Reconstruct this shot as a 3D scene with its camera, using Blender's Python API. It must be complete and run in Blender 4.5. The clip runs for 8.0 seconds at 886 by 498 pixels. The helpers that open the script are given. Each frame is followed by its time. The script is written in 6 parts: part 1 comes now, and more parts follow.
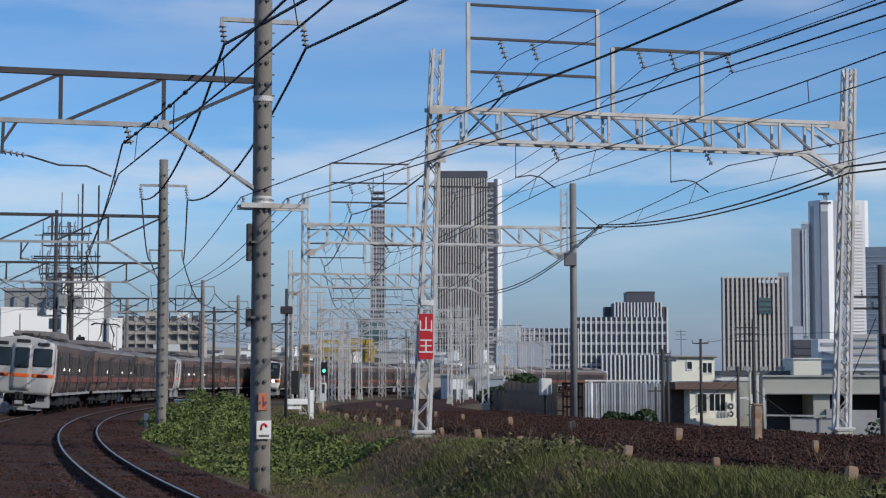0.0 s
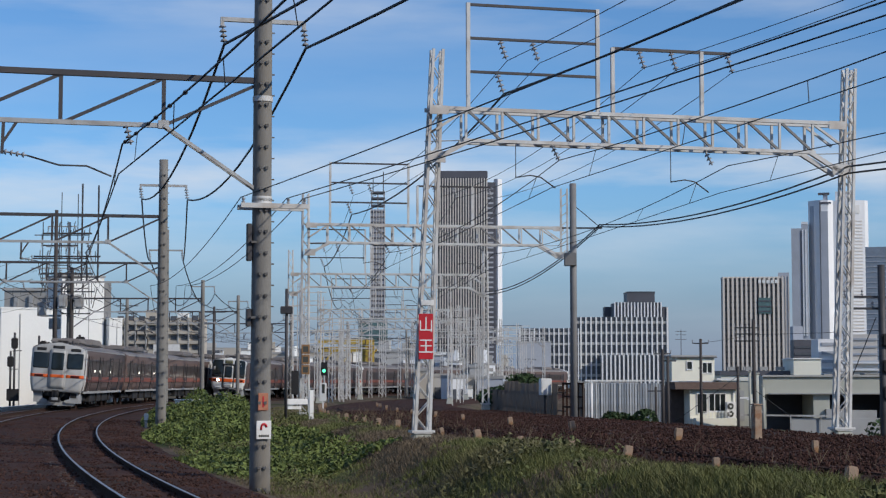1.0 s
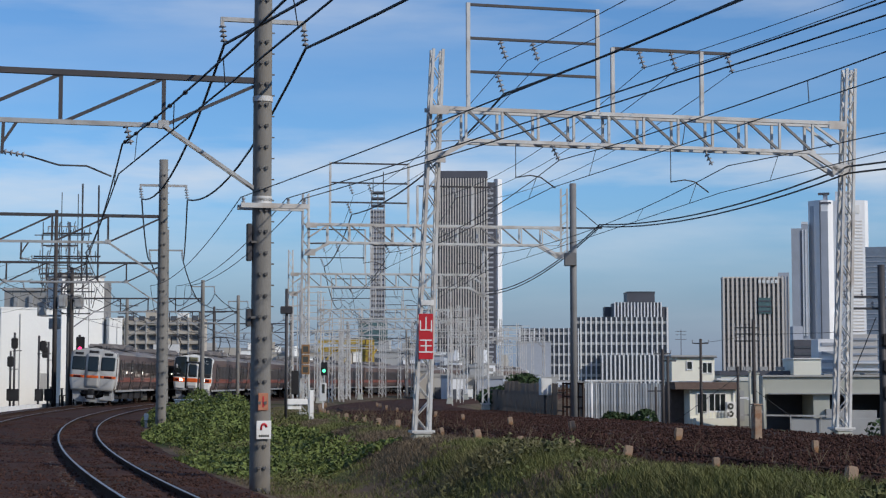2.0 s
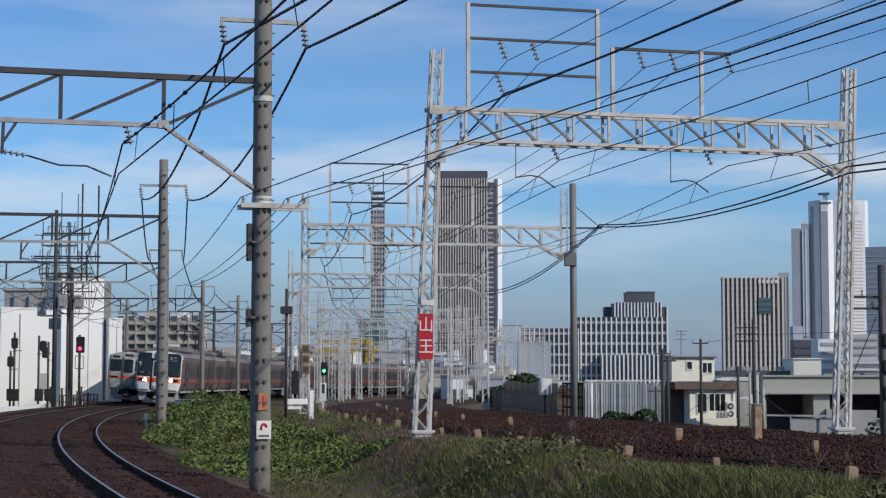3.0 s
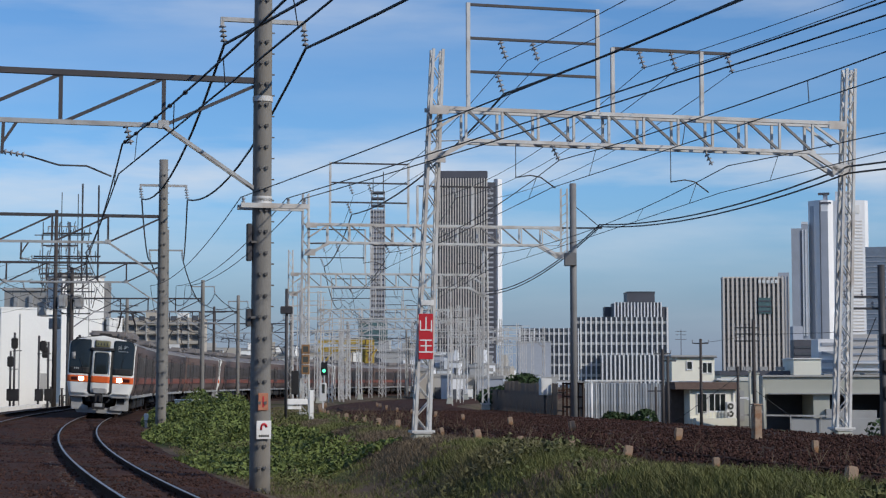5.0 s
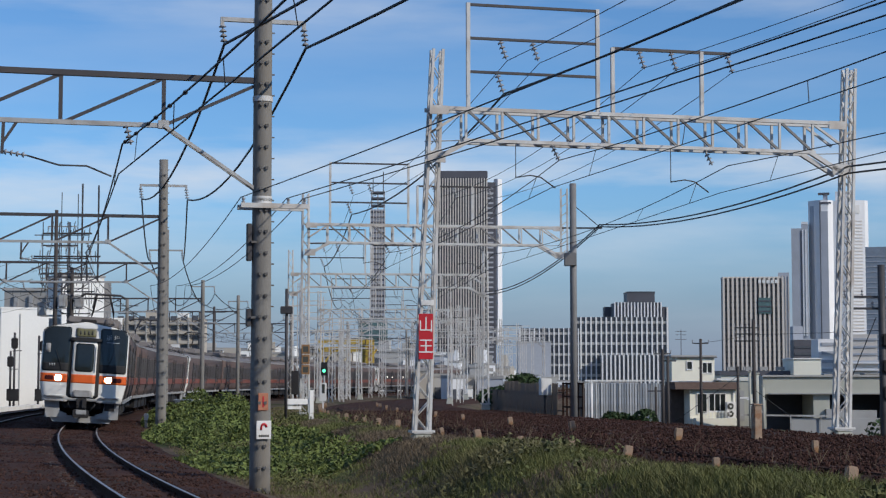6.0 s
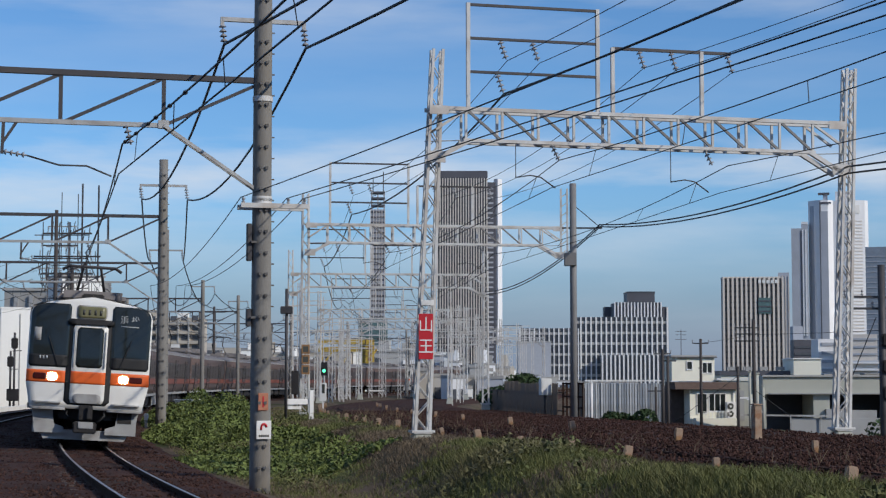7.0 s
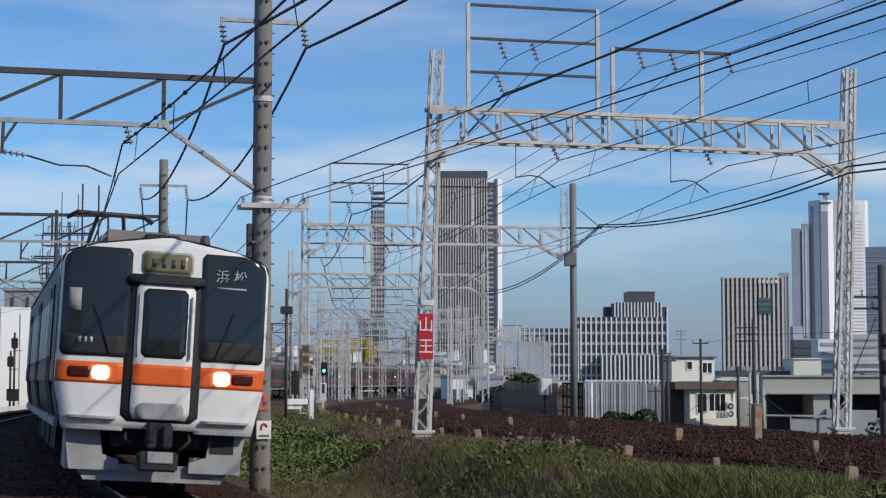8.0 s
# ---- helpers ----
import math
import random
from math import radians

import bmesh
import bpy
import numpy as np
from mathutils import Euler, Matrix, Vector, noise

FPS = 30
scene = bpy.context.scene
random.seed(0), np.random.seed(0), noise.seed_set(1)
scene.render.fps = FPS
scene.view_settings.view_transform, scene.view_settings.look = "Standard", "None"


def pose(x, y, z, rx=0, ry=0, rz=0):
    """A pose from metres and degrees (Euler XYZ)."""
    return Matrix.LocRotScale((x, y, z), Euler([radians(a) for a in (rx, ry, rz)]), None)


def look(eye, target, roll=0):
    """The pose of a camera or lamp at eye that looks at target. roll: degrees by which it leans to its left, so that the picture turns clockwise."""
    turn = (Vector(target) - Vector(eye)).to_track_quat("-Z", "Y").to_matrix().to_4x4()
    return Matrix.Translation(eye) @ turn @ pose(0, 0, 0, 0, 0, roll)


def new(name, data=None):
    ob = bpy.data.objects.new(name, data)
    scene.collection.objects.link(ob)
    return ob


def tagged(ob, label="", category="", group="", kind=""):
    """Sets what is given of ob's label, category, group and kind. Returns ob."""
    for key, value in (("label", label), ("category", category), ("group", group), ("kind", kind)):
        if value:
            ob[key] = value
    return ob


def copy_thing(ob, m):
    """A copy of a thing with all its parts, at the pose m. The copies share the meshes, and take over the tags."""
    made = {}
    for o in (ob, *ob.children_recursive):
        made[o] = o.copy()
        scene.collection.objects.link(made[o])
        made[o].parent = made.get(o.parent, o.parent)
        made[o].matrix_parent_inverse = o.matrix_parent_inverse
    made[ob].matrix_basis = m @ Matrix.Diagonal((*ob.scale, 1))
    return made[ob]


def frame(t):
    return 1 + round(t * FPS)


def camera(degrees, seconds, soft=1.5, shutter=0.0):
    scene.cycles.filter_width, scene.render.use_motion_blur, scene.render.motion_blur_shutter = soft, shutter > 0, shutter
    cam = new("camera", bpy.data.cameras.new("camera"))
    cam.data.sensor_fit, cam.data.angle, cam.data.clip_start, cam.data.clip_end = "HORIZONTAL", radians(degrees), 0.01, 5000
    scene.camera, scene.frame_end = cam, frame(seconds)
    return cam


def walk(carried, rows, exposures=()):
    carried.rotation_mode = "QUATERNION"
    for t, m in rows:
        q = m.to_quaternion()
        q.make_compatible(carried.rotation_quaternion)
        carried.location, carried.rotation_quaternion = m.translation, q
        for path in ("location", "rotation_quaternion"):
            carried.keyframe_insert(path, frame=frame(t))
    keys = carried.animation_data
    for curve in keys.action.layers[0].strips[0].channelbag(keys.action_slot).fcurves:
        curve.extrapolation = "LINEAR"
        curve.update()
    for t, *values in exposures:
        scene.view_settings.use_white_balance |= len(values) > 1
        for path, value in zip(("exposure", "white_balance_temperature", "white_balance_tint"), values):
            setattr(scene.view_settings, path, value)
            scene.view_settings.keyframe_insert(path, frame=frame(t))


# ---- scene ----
EYE = (0.0, 0.0, 1.6)
cam = camera(28.5, 8.0, soft=1.25)
walk(cam, [(0.0, pose(*EYE, 94.335, 0, 0)), (8.0, pose(*EYE, 94.335, 0, 0))], exposures=[(0.0, -0.05), (8.0, -0.05)])

# ---- light ----
SUN_DIR = Vector((0.754, -0.490, 0.52)).normalized()
world = bpy.data.worlds.new("world")
scene.world = world
world.use_nodes = True
wn, wl = world.node_tree.nodes, world.node_tree.links
wn.clear()
w_out = wn.new("ShaderNodeOutputWorld")
w_bg = wn.new("ShaderNodeBackground")
w_sky = wn.new("ShaderNodeTexSky")
w_sky.sky_type = "NISHITA"
w_sky.sun_disc = False
w_sky.sun_elevation = math.asin(SUN_DIR.z)
w_sky.sun_rotation = math.atan2(SUN_DIR.x, SUN_DIR.y)
w_sky.altitude = 0.0
w_sky.air_density, w_sky.dust_density, w_sky.ozone_density = 1.0, 0.0, 6.0
w_bg.inputs["Strength"].default_value = 0.118
# thin streaks of high cloud
w_tc = wn.new("ShaderNodeTexCoord")
w_map = wn.new("ShaderNodeMapping")
w_map.inputs["Scale"].default_value = (3.0, 3.0, 17.0)
w_map.inputs["Rotation"].default_value = (0.0, 0.05, 0.0)
w_map.inputs["Location"].default_value = (0.35, 0.2, 0.9)
w_noise = wn.new("ShaderNodeTexNoise")
w_noise.inputs["Scale"].default_value = 1.6
w_noise.inputs["Detail"].default_value = 7.0
w_noise.inputs["Roughness"].default_value = 0.52
w_ramp = wn.new("ShaderNodeValToRGB")
w_ramp.color_ramp.elements[0].position, w_ramp.color_ramp.elements[1].position = 0.42, 0.66
w_mix = wn.new("ShaderNodeMix")
w_mix.data_type = "RGBA"
w_amt = wn.new("ShaderNodeMath")
w_amt.operation = "MULTIPLY"
w_amt.inputs[1].default_value = 0.84
wl.new(w_tc.outputs["Generated"], w_map.inputs["Vector"])
wl.new(w_map.outputs["Vector"], w_noise.inputs["Vector"])
wl.new(w_noise.outputs["Fac"], w_ramp.inputs["Fac"])
wl.new(w_ramp.outputs["Color"], w_amt.inputs[0])
# the cloud lies mostly in a low layer
w_sep = wn.new("ShaderNodeSeparateXYZ")
w_low = wn.new("ShaderNodeValToRGB")
w_low.color_ramp.elements[0].position, w_low.color_ramp.elements[0].color = 0.0, (0.15, 0.15, 0.15, 1)
w_low.color_ramp.elements[1].position, w_low.color_ramp.elements[1].color = 0.60, (0.5, 0.5, 0.5, 1)
for at, v in ((0.06, 0.15), (0.09, 0.55), (0.115, 1.0), (0.132, 0.95), (0.150, 0.12), (0.19, 0.12), (0.21, 0.5), (0.24, 0.15)):
    w_low.color_ramp.elements.new(at).color = (v, v, v, 1)
w_amt2 = wn.new("ShaderNodeMath")
w_amt2.operation = "MULTIPLY"
wl.new(w_tc.outputs["Generated"], w_sep.inputs[0])
wl.new(w_sep.outputs["Z"], w_low.inputs["Fac"])
wl.new(w_amt.outputs[0], w_amt2.inputs[0])
wl.new(w_low.outputs["Color"], w_amt2.inputs[1])
wl.new(w_amt2.outputs[0], w_mix.inputs["Factor"])
w_tint = wn.new("ShaderNodeMix")
w_tint.data_type, w_tint.blend_type = "RGBA", "MULTIPLY"
w_tint.inputs["Factor"].default_value = 1.0
w_tint.inputs["B"].default_value = (0.72, 0.90, 1.04, 1)
wl.new(w_sky.outputs["Color"], w_tint.inputs["A"])
# grey-blue haze towards the horizon
w_haze = wn.new("ShaderNodeMix")
w_haze.data_type = "RGBA"
w_haze.inputs["B"].default_value = (1.85, 2.30, 3.30, 1)
w_fog = wn.new("ShaderNodeMapRange")
w_fog.interpolation_type = "SMOOTHSTEP"
w_fog.inputs["From Min"].default_value, w_fog.inputs["From Max"].default_value = 0.0, 0.12
w_fog.inputs["To Min"].default_value, w_fog.inputs["To Max"].default_value = 0.95, 0.0
w_tc2 = wn.new("ShaderNodeTexCoord")
w_sep2 = wn.new("ShaderNodeSeparateXYZ")
wl.new(w_tc2.outputs["Generated"], w_sep2.inputs[0])
wl.new(w_sep2.outputs["Z"], w_fog.inputs["Value"])
wl.new(w_fog.outputs["Result"], w_haze.inputs["Factor"])
wl.new(w_tint.outputs["Result"], w_haze.inputs["A"])
wl.new(w_haze.outputs["Result"], w_mix.inputs["A"])
w_mix.inputs["B"].default_value = (6.0, 6.4, 7.0, 1)
wl.new(w_mix.outputs["Result"], w_bg.inputs["Color"])
wl.new(w_bg.outputs["Background"], w_out.inputs["Surface"])
sun = new("sun", bpy.data.lights.new("sun", "SUN"))
sun.data.energy, sun.data.angle, sun.data.color = 3.05, radians(0.53), (1.0, 0.93, 0.83)
sun.matrix_world = look((0, 0, 60), Vector((0, 0, 60)) - SUN_DIR)


# ---- materials ----
def mat(name, color, rough=0.7, metal=0.0, vary=0.25, scale=3.0, fine=40.0, bump=0.15, dirt=None, island=False, spec=0.4,
        stretch=(1, 1, 1)):
    """Procedural surface: base colour with two scales of variation, grain relief and optional stains of another colour."""
    m = bpy.data.materials.new(name)
    m.use_nodes = True
    n, l = m.node_tree.nodes, m.node_tree.links
    b = n["Principled BSDF"]
    b.inputs["Roughness"].default_value, b.inputs["Metallic"].default_value = rough, metal
    b.inputs["Specular IOR Level"].default_value = spec
    tc = n.new("ShaderNodeTexCoord")
    mp = n.new("ShaderNodeMapping")
    mp.inputs["Scale"].default_value = stretch
    l.new(tc.outputs["Object"], mp.inputs["Vector"])
    big, small = n.new("ShaderNodeTexNoise"), n.new("ShaderNodeTexNoise")
    big.inputs["Scale"].default_value, small.inputs["Scale"].default_value = scale, fine
    big.inputs["Detail"].default_value, small.inputs["Detail"].default_value = 5, 3
    l.new(mp.outputs["Vector"], big.inputs["Vector"])
    l.new(mp.outputs["Vector"], small.inputs["Vector"])
    mx = n.new("ShaderNodeMix")
    mx.data_type = "FLOAT"
    mx.inputs["Factor"].default_value = 0.4
    l.new(big.outputs["Fac"], mx.inputs["A"])
    l.new(small.outputs["Fac"], mx.inputs["B"])
    rp = n.new("ShaderNodeValToRGB")
    rp.color_ramp.elements[0].position, rp.color_ramp.elements[1].position = 0.3, 0.7
    rp.color_ramp.elements[0].color = (*[c * (1 - vary) for c in color], 1)
    rp.color_ramp.elements[1].color = (*[min(1, c * (1 + vary)) for c in color], 1)
    l.new(mx.outputs["Result"], rp.inputs["Fac"])
    last = rp.outputs["Color"]
    if dirt:
        dn = n.new("ShaderNodeTexNoise")
        dn.inputs["Scale"].default_value, dn.inputs["Detail"].default_value = scale * 0.45, 8
        l.new(mp.outputs["Vector"], dn.inputs["Vector"])
        dr = n.new("ShaderNodeValToRGB")
        dr.color_ramp.elements[0].position, dr.color_ramp.elements[1].position = 0.47, 0.66
        l.new(dn.outputs["Fac"], dr.inputs["Fac"])
        dm = n.new("ShaderNodeMix")
        dm.data_type = "RGBA"
        l.new(dr.outputs["Color"], dm.inputs["Factor"])
        l.new(last, dm.inputs["A"])
        dm.inputs["B"].default_value = (*dirt, 1)
        last = dm.outputs["Result"]
    if island:
        ge = n.new("ShaderNodeNewGeometry")
        ml = n.new("ShaderNodeMapRange")
        ml.inputs["To Min"].default_value, ml.inputs["To Max"].default_value = 0.5, 1.5
        l.new(ge.outputs["Random Per Island"], ml.inputs["Value"])
        im = n.new("ShaderNodeMix")
        im.data_type, im.blend_type = "RGBA", "MULTIPLY"
        im.inputs["Factor"].default_value = 1.0
        l.new(last, im.inputs["A"])
        l.new(ml.outputs["Result"], im.inputs["B"])
        last = im.outputs["Result"]
    l.new(last, b.inputs["Base Color"])
    if bump:
        bp = n.new("ShaderNodeBump")
        bp.inputs["Strength"].default_value = bump
        bp.inputs["Distance"].default_value = 0.02
        l.new(small.outputs["Fac"], bp.inputs["Height"])
        l.new(bp.outputs["Normal"], b.inputs["Normal"])
    return m


def glow(name, color, strength):
    m = bpy.data.materials.new(name)
    m.use_nodes = True
    b = m.node_tree.nodes["Principled BSDF"]
    b.inputs["Base Color"].default_value = (*color, 1)
    b.inputs["Emission Color"].default_value = (*color, 1)
    b.inputs["Emission Strength"].default_value = strength
    return m


M_BALLAST = mat("ballast", (0.058, 0.031, 0.025), 0.95, vary=0.45, scale=0.6, fine=18, bump=1.0, dirt=(0.05, 0.034, 0.028), spec=0.1)
M_STONE = mat("ballast_stone", (0.058, 0.031, 0.025), 0.95, vary=0.3, scale=2, island=True, bump=0.3, spec=0.1)
M_SOIL = mat("soil", (0.115, 0.085, 0.06), 0.95, vary=0.4, scale=0.4, fine=9, bump=0.8, dirt=(0.05, 0.06, 0.025), spec=0.1)
M_WEED = mat("weed_leaf", (0.098, 0.118, 0.040), 0.8, vary=0.35, scale=0.6, fine=4, bump=0, dirt=(0.12, 0.11, 0.06), island=True, spec=0.15)
M_GRASS = mat("grass", (0.142, 0.150, 0.054), 0.8, vary=0.35, scale=0.35, fine=3, bump=0, dirt=(0.15, 0.125, 0.07), island=True, spec=0.2)
M_LEAF = mat("leaf", (0.118, 0.150, 0.040), 0.7, vary=0.35, scale=0.8, fine=5, bump=0, island=True, spec=0.3)
M_SHRUB = mat("shrub_leaf", (0.035, 0.06, 0.022), 0.75, vary=0.3, scale=0.8, fine=5, bump=0, island=True, spec=0.25)
M_STALK = mat("dry_stalk", (0.155, 0.118, 0.078), 0.9, vary=0.3, island=True, bump=0)
M_RAIL = mat("rusty_rail", (0.05, 0.03, 0.023), 0.9, 0.0, vary=0.4, scale=2, spec=0.05)
M_RAILTOP = mat("polished_rail_head", (0.50, 0.46, 0.42), 0.42, 1.0, vary=0.1, scale=2, bump=0.02)
M_SLEEPER = mat("sleeper_concrete", (0.085, 0.06, 0.048), 0.9, vary=0.3, scale=4)
M_POLE = mat("pole_concrete", (0.215, 0.205, 0.188), 0.85, vary=0.24, scale=1.2, fine=30, bump=0.25, dirt=(0.20, 0.18, 0.15), stretch=(3, 3, 0.6))
M_GALV = mat("galvanised_steel", (0.42, 0.42, 0.41), 0.55, 0.25, vary=0.18, scale=4, dirt=(0.33, 0.31, 0.29))
M_WHITESTEEL = mat("pale_painted_steel", (0.60, 0.595, 0.575), 0.6, vary=0.12, scale=3, dirt=(0.46, 0.41, 0.36))
M_DARKSTEEL = mat("dark_steel", (0.075, 0.072, 0.075), 0.6, 0.3, vary=0.25, scale=3)
M_BROWNSTEEL = mat("weathered_dark_pole", (0.065, 0.056, 0.052), 0.75, 0.1, vary=0.25, scale=2)
M_WIRE = mat("wire", (0.03, 0.03, 0.034), 0.6, 0.3, vary=0.1, bump=0)
M_BAND = mat("steel_band", (0.13, 0.125, 0.12), 0.6, 0.4)
M_PORCELAIN = mat("insulator_porcelain", (0.30, 0.30, 0.31), 0.35, vary=0.15)
M_TRAINWHITE = mat("train_white_paint", (0.78, 0.77, 0.73), 0.35, vary=0.05, scale=1.5, bump=0.02, dirt=(0.70, 0.68, 0.63))
# train white greyed in its base colour for the shaded cab end
M_SHADEDWHITE = mat("shaded_train_white", (0.45, 0.445, 0.43), 0.45, vary=0.1, scale=1.5, bump=0.03, dirt=(0.32, 0.31, 0.29))
M_ORANGE = mat("train_orange_band", (0.75, 0.13, 0.025), 0.4, vary=0.06, bump=0.02)
M_RED = mat("sign_red", (0.50, 0.02, 0.03), 0.45, vary=0.08, bump=0.03)
# dusty steel; the brown base also paints in its dark reflection of the surroundings
M_STEELSIDE = mat("dusty_dark_reflecting_stainless", (0.145, 0.102, 0.090), 0.55, 0.1, vary=0.14, scale=1.0, fine=60, bump=0.05, stretch=(1, 0.15, 3), dirt=(0.10, 0.08, 0.075))
# side orange set darker and duller than M_ORANGE on the front
M_SIDEBAND = mat("dull_orange_band", (0.22, 0.070, 0.048), 0.5, vary=0.12, scale=1.5, bump=0.02)
M_ROOF = mat("train_roof", (0.22, 0.20, 0.19), 0.75, vary=0.2, scale=1.2)
M_SKIRT = mat("skirt_grey", (0.36, 0.36, 0.355), 0.55, vary=0.15, dirt=(0.26, 0.245, 0.23))
M_UNDER = mat("underframe_black", (0.03, 0.028, 0.028), 0.8, vary=0.3)
M_RUBBER = mat("rubber_black", (0.02, 0.02, 0.021), 0.7, vary=0.2)
M_GLASS = mat("dark_glass", (0.020, 0.024, 0.023), 0.07, vary=0.3, scale=1.2, bump=0.0, spec=0.45)
M_SIGNPANEL = mat("destination_panel", (0.17, 0.16, 0.08), 0.3, vary=0.2, bump=0)
M_DIMLETTER = mat("grey_lettering", (0.40, 0.42, 0.42), 0.5, vary=0.05, bump=0)
M_LETTER = mat("white_lettering", (0.75, 0.77, 0.76), 0.5, vary=0.05, bump=0)
M_INK = mat("dark_lettering", (0.06, 0.06, 0.05), 0.5, vary=0.05, bump=0)
M_HEAD = glow("headlight_glow", (1.0, 0.96, 0.85), 16.0)
M_TAIL = mat("tail_lens", (0.07, 0.012, 0.01), 0.2, vary=0.1, bump=0)
M_LAMPRED = glow("signal_red", (1.0, 0.03, 0.12), 4.0)
M_LAMPGREEN = glow("signal_green", (0.10, 0.9, 0.45), 2.2)
# glow for painted highlights on the side windows, not a lamp
M_LIT = glow("window_highlight", (1.0, 0.93, 0.8), 3.0)
M_YELLOW = mat("machine_yellow", (0.52, 0.36, 0.06), 0.55, vary=0.15, dirt=(0.42, 0.28, 0.04))
M_BEAM = mat("weathered_beam_steel", (0.066, 0.062, 0.066), 0.6, 0.2, vary=0.2, scale=3, dirt=(0.08, 0.072, 0.07))
M_MARK = mat("concrete_marker", (0.34, 0.25, 0.18), 0.85, vary=0.3, scale=9, dirt=(0.26, 0.12, 0.06))
M_MARKORANGE = mat("marker_ochre", (0.27, 0.15, 0.07), 0.8, vary=0.2, scale=8)
M_WHITEWALL = mat("white_wall", (0.80, 0.80, 0.77), 0.8, vary=0.05, scale=0.3, fine=6, dirt=(0.72, 0.71, 0.68))
M_GREYWALL = mat("grey_wall", (0.38, 0.38, 0.37), 0.85, vary=0.12, scale=0.4, dirt=(0.30, 0.29, 0.27))
M_SIDEGLASS = mat("reflecting_side_glass", (0.050, 0.042, 0.040), 0.28, vary=0.3, scale=0.8, bump=0, spec=0.2)
M_PALE = mat("pale_deck", (0.45, 0.45, 0.385), 0.85, vary=0.1, scale=0.3, dirt=(0.34, 0.33, 0.29))
M_MAST = mat("grey_mast", (0.22, 0.215, 0.21), 0.7, 0.1, vary=0.2, scale=1.5)
M_CONC = mat("city_concrete", (0.42, 0.41, 0.39), 0.85, vary=0.1, scale=0.05, fine=1.0)
M_TOWERRIB = mat("tower_rib", (0.66, 0.61, 0.55), 0.7, vary=0.08, scale=0.05, fine=1)
M_TOWERGLASS = mat("tower_glass", (0.095, 0.10, 0.112), 0.2, vary=0.25, scale=0.08, fine=0.6, bump=0)
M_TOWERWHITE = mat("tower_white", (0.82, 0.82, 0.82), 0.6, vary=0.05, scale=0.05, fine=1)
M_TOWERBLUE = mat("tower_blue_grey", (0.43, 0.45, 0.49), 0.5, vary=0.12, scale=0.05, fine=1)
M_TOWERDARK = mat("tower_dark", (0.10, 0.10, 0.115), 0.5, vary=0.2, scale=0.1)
M_BEIGE = mat("beige_wall", (0.47, 0.42, 0.35), 0.85, vary=0.1, scale=0.2)
M_BLUEGLASS = mat("blue_tower_glass", (0.24, 0.28, 0.33), 0.3, vary=0.2, scale=0.05, fine=0.5, bump=0)
M_BROWNCORE = mat("brown_tower_core", (0.15, 0.14, 0.14), 0.5, vary=0.2, scale=0.1)
M_TEAL = mat("teal_glass", (0.10, 0.17, 0.17), 0.3, vary=0.2, scale=0.08, fine=0.6, bump=0)
M_FENCE = mat("weathered_board", (0.17, 0.14, 0.115), 0.9, vary=0.35, scale=2.0, dirt=(0.09, 0.07, 0.055), stretch=(3, 3, 0.5))
M_BARRIER = mat("grey_barrier_panel", (0.40, 0.42, 0.44), 0.7, vary=0.2, scale=1.5, dirt=(0.30, 0.30, 0.30))
M_CREAM = mat("cream_wall", (0.80, 0.78, 0.66), 0.85, vary=0.06, scale=0.5, dirt=(0.70, 0.67, 0.56))
M_BROWNROOF = mat("brown_roof", (0.10, 0.065, 0.05), 0.8, vary=0.2)
M_WHITEPAINT = mat("white_paint", (0.78, 0.77, 0.74), 0.6, vary=0.06, dirt=(0.62, 0.60, 0.55))


# ---- mesh helpers ----
def quadbox(bm, c, s, m=None):
    """Box of size s about c, optionally through a matrix."""
    vs = []
    for dx, dy, dz in ((-1, -1, -1), (1, -1, -1), (1, 1, -1), (-1, 1, -1), (-1, -1, 1), (1, -1, 1), (1, 1, 1), (-1, 1, 1)):
        v = Vector((c[0] + dx * s[0] / 2, c[1] + dy * s[1] / 2, c[2] + dz * s[2] / 2))
        vs.append(bm.verts.new(m @ v if m else v))
    for f in ((0, 3, 2, 1), (4, 5, 6, 7), (0, 1, 5, 4), (1, 2, 6, 5), (2, 3, 7, 6), (3, 0, 4, 7)):
        bm.faces.new([vs[i] for i in f])


def bar(bm, p, q, w, h=None):
    """Square bar from p to q."""
    p, q = Vector(p), Vector(q)
    d = q - p
    if d.length < 1e-6:
        return
    m = Matrix.Translation((p + q) / 2) @ d.to_track_quat("Z", "Y").to_matrix().to_4x4()
    quadbox(bm, (0, 0, 0), (w, h or w, d.length), m)


def tube(bm, pts, r, seg=6, r2=None, caps=True):
    """Round tube through points; r2: radius at the end."""
    pts = [Vector(p) for p in pts]
    rings = []
    for i, p in enumerate(pts):
        d = (pts[min(i + 1, len(pts) - 1)] - pts[max(i - 1, 0)]).normalized()
        up = Vector((0, 0, 1)) if abs(d.z) < 0.95 else Vector((0, 1, 0))
        a = d.cross(up).normalized()
        b = a.cross(d)
        rr = r if r2 is None else r + (r2 - r) * i / (len(pts) - 1)
        rings.append([bm.verts.new(p + (a * math.cos(2 * math.pi * k / seg) + b * math.sin(2 * math.pi * k / seg)) * rr) for k in range(seg)])
    for A, B in zip(rings[:-1], rings[1:]):
        for k in range(seg):
            f = bm.faces.new((A[k], A[(k + 1) % seg], B[(k + 1) % seg], B[k]))
            f.smooth = seg > 5
    if caps:
        bm.faces.new(rings[0][::-1])
        bm.faces.new(rings[-1])


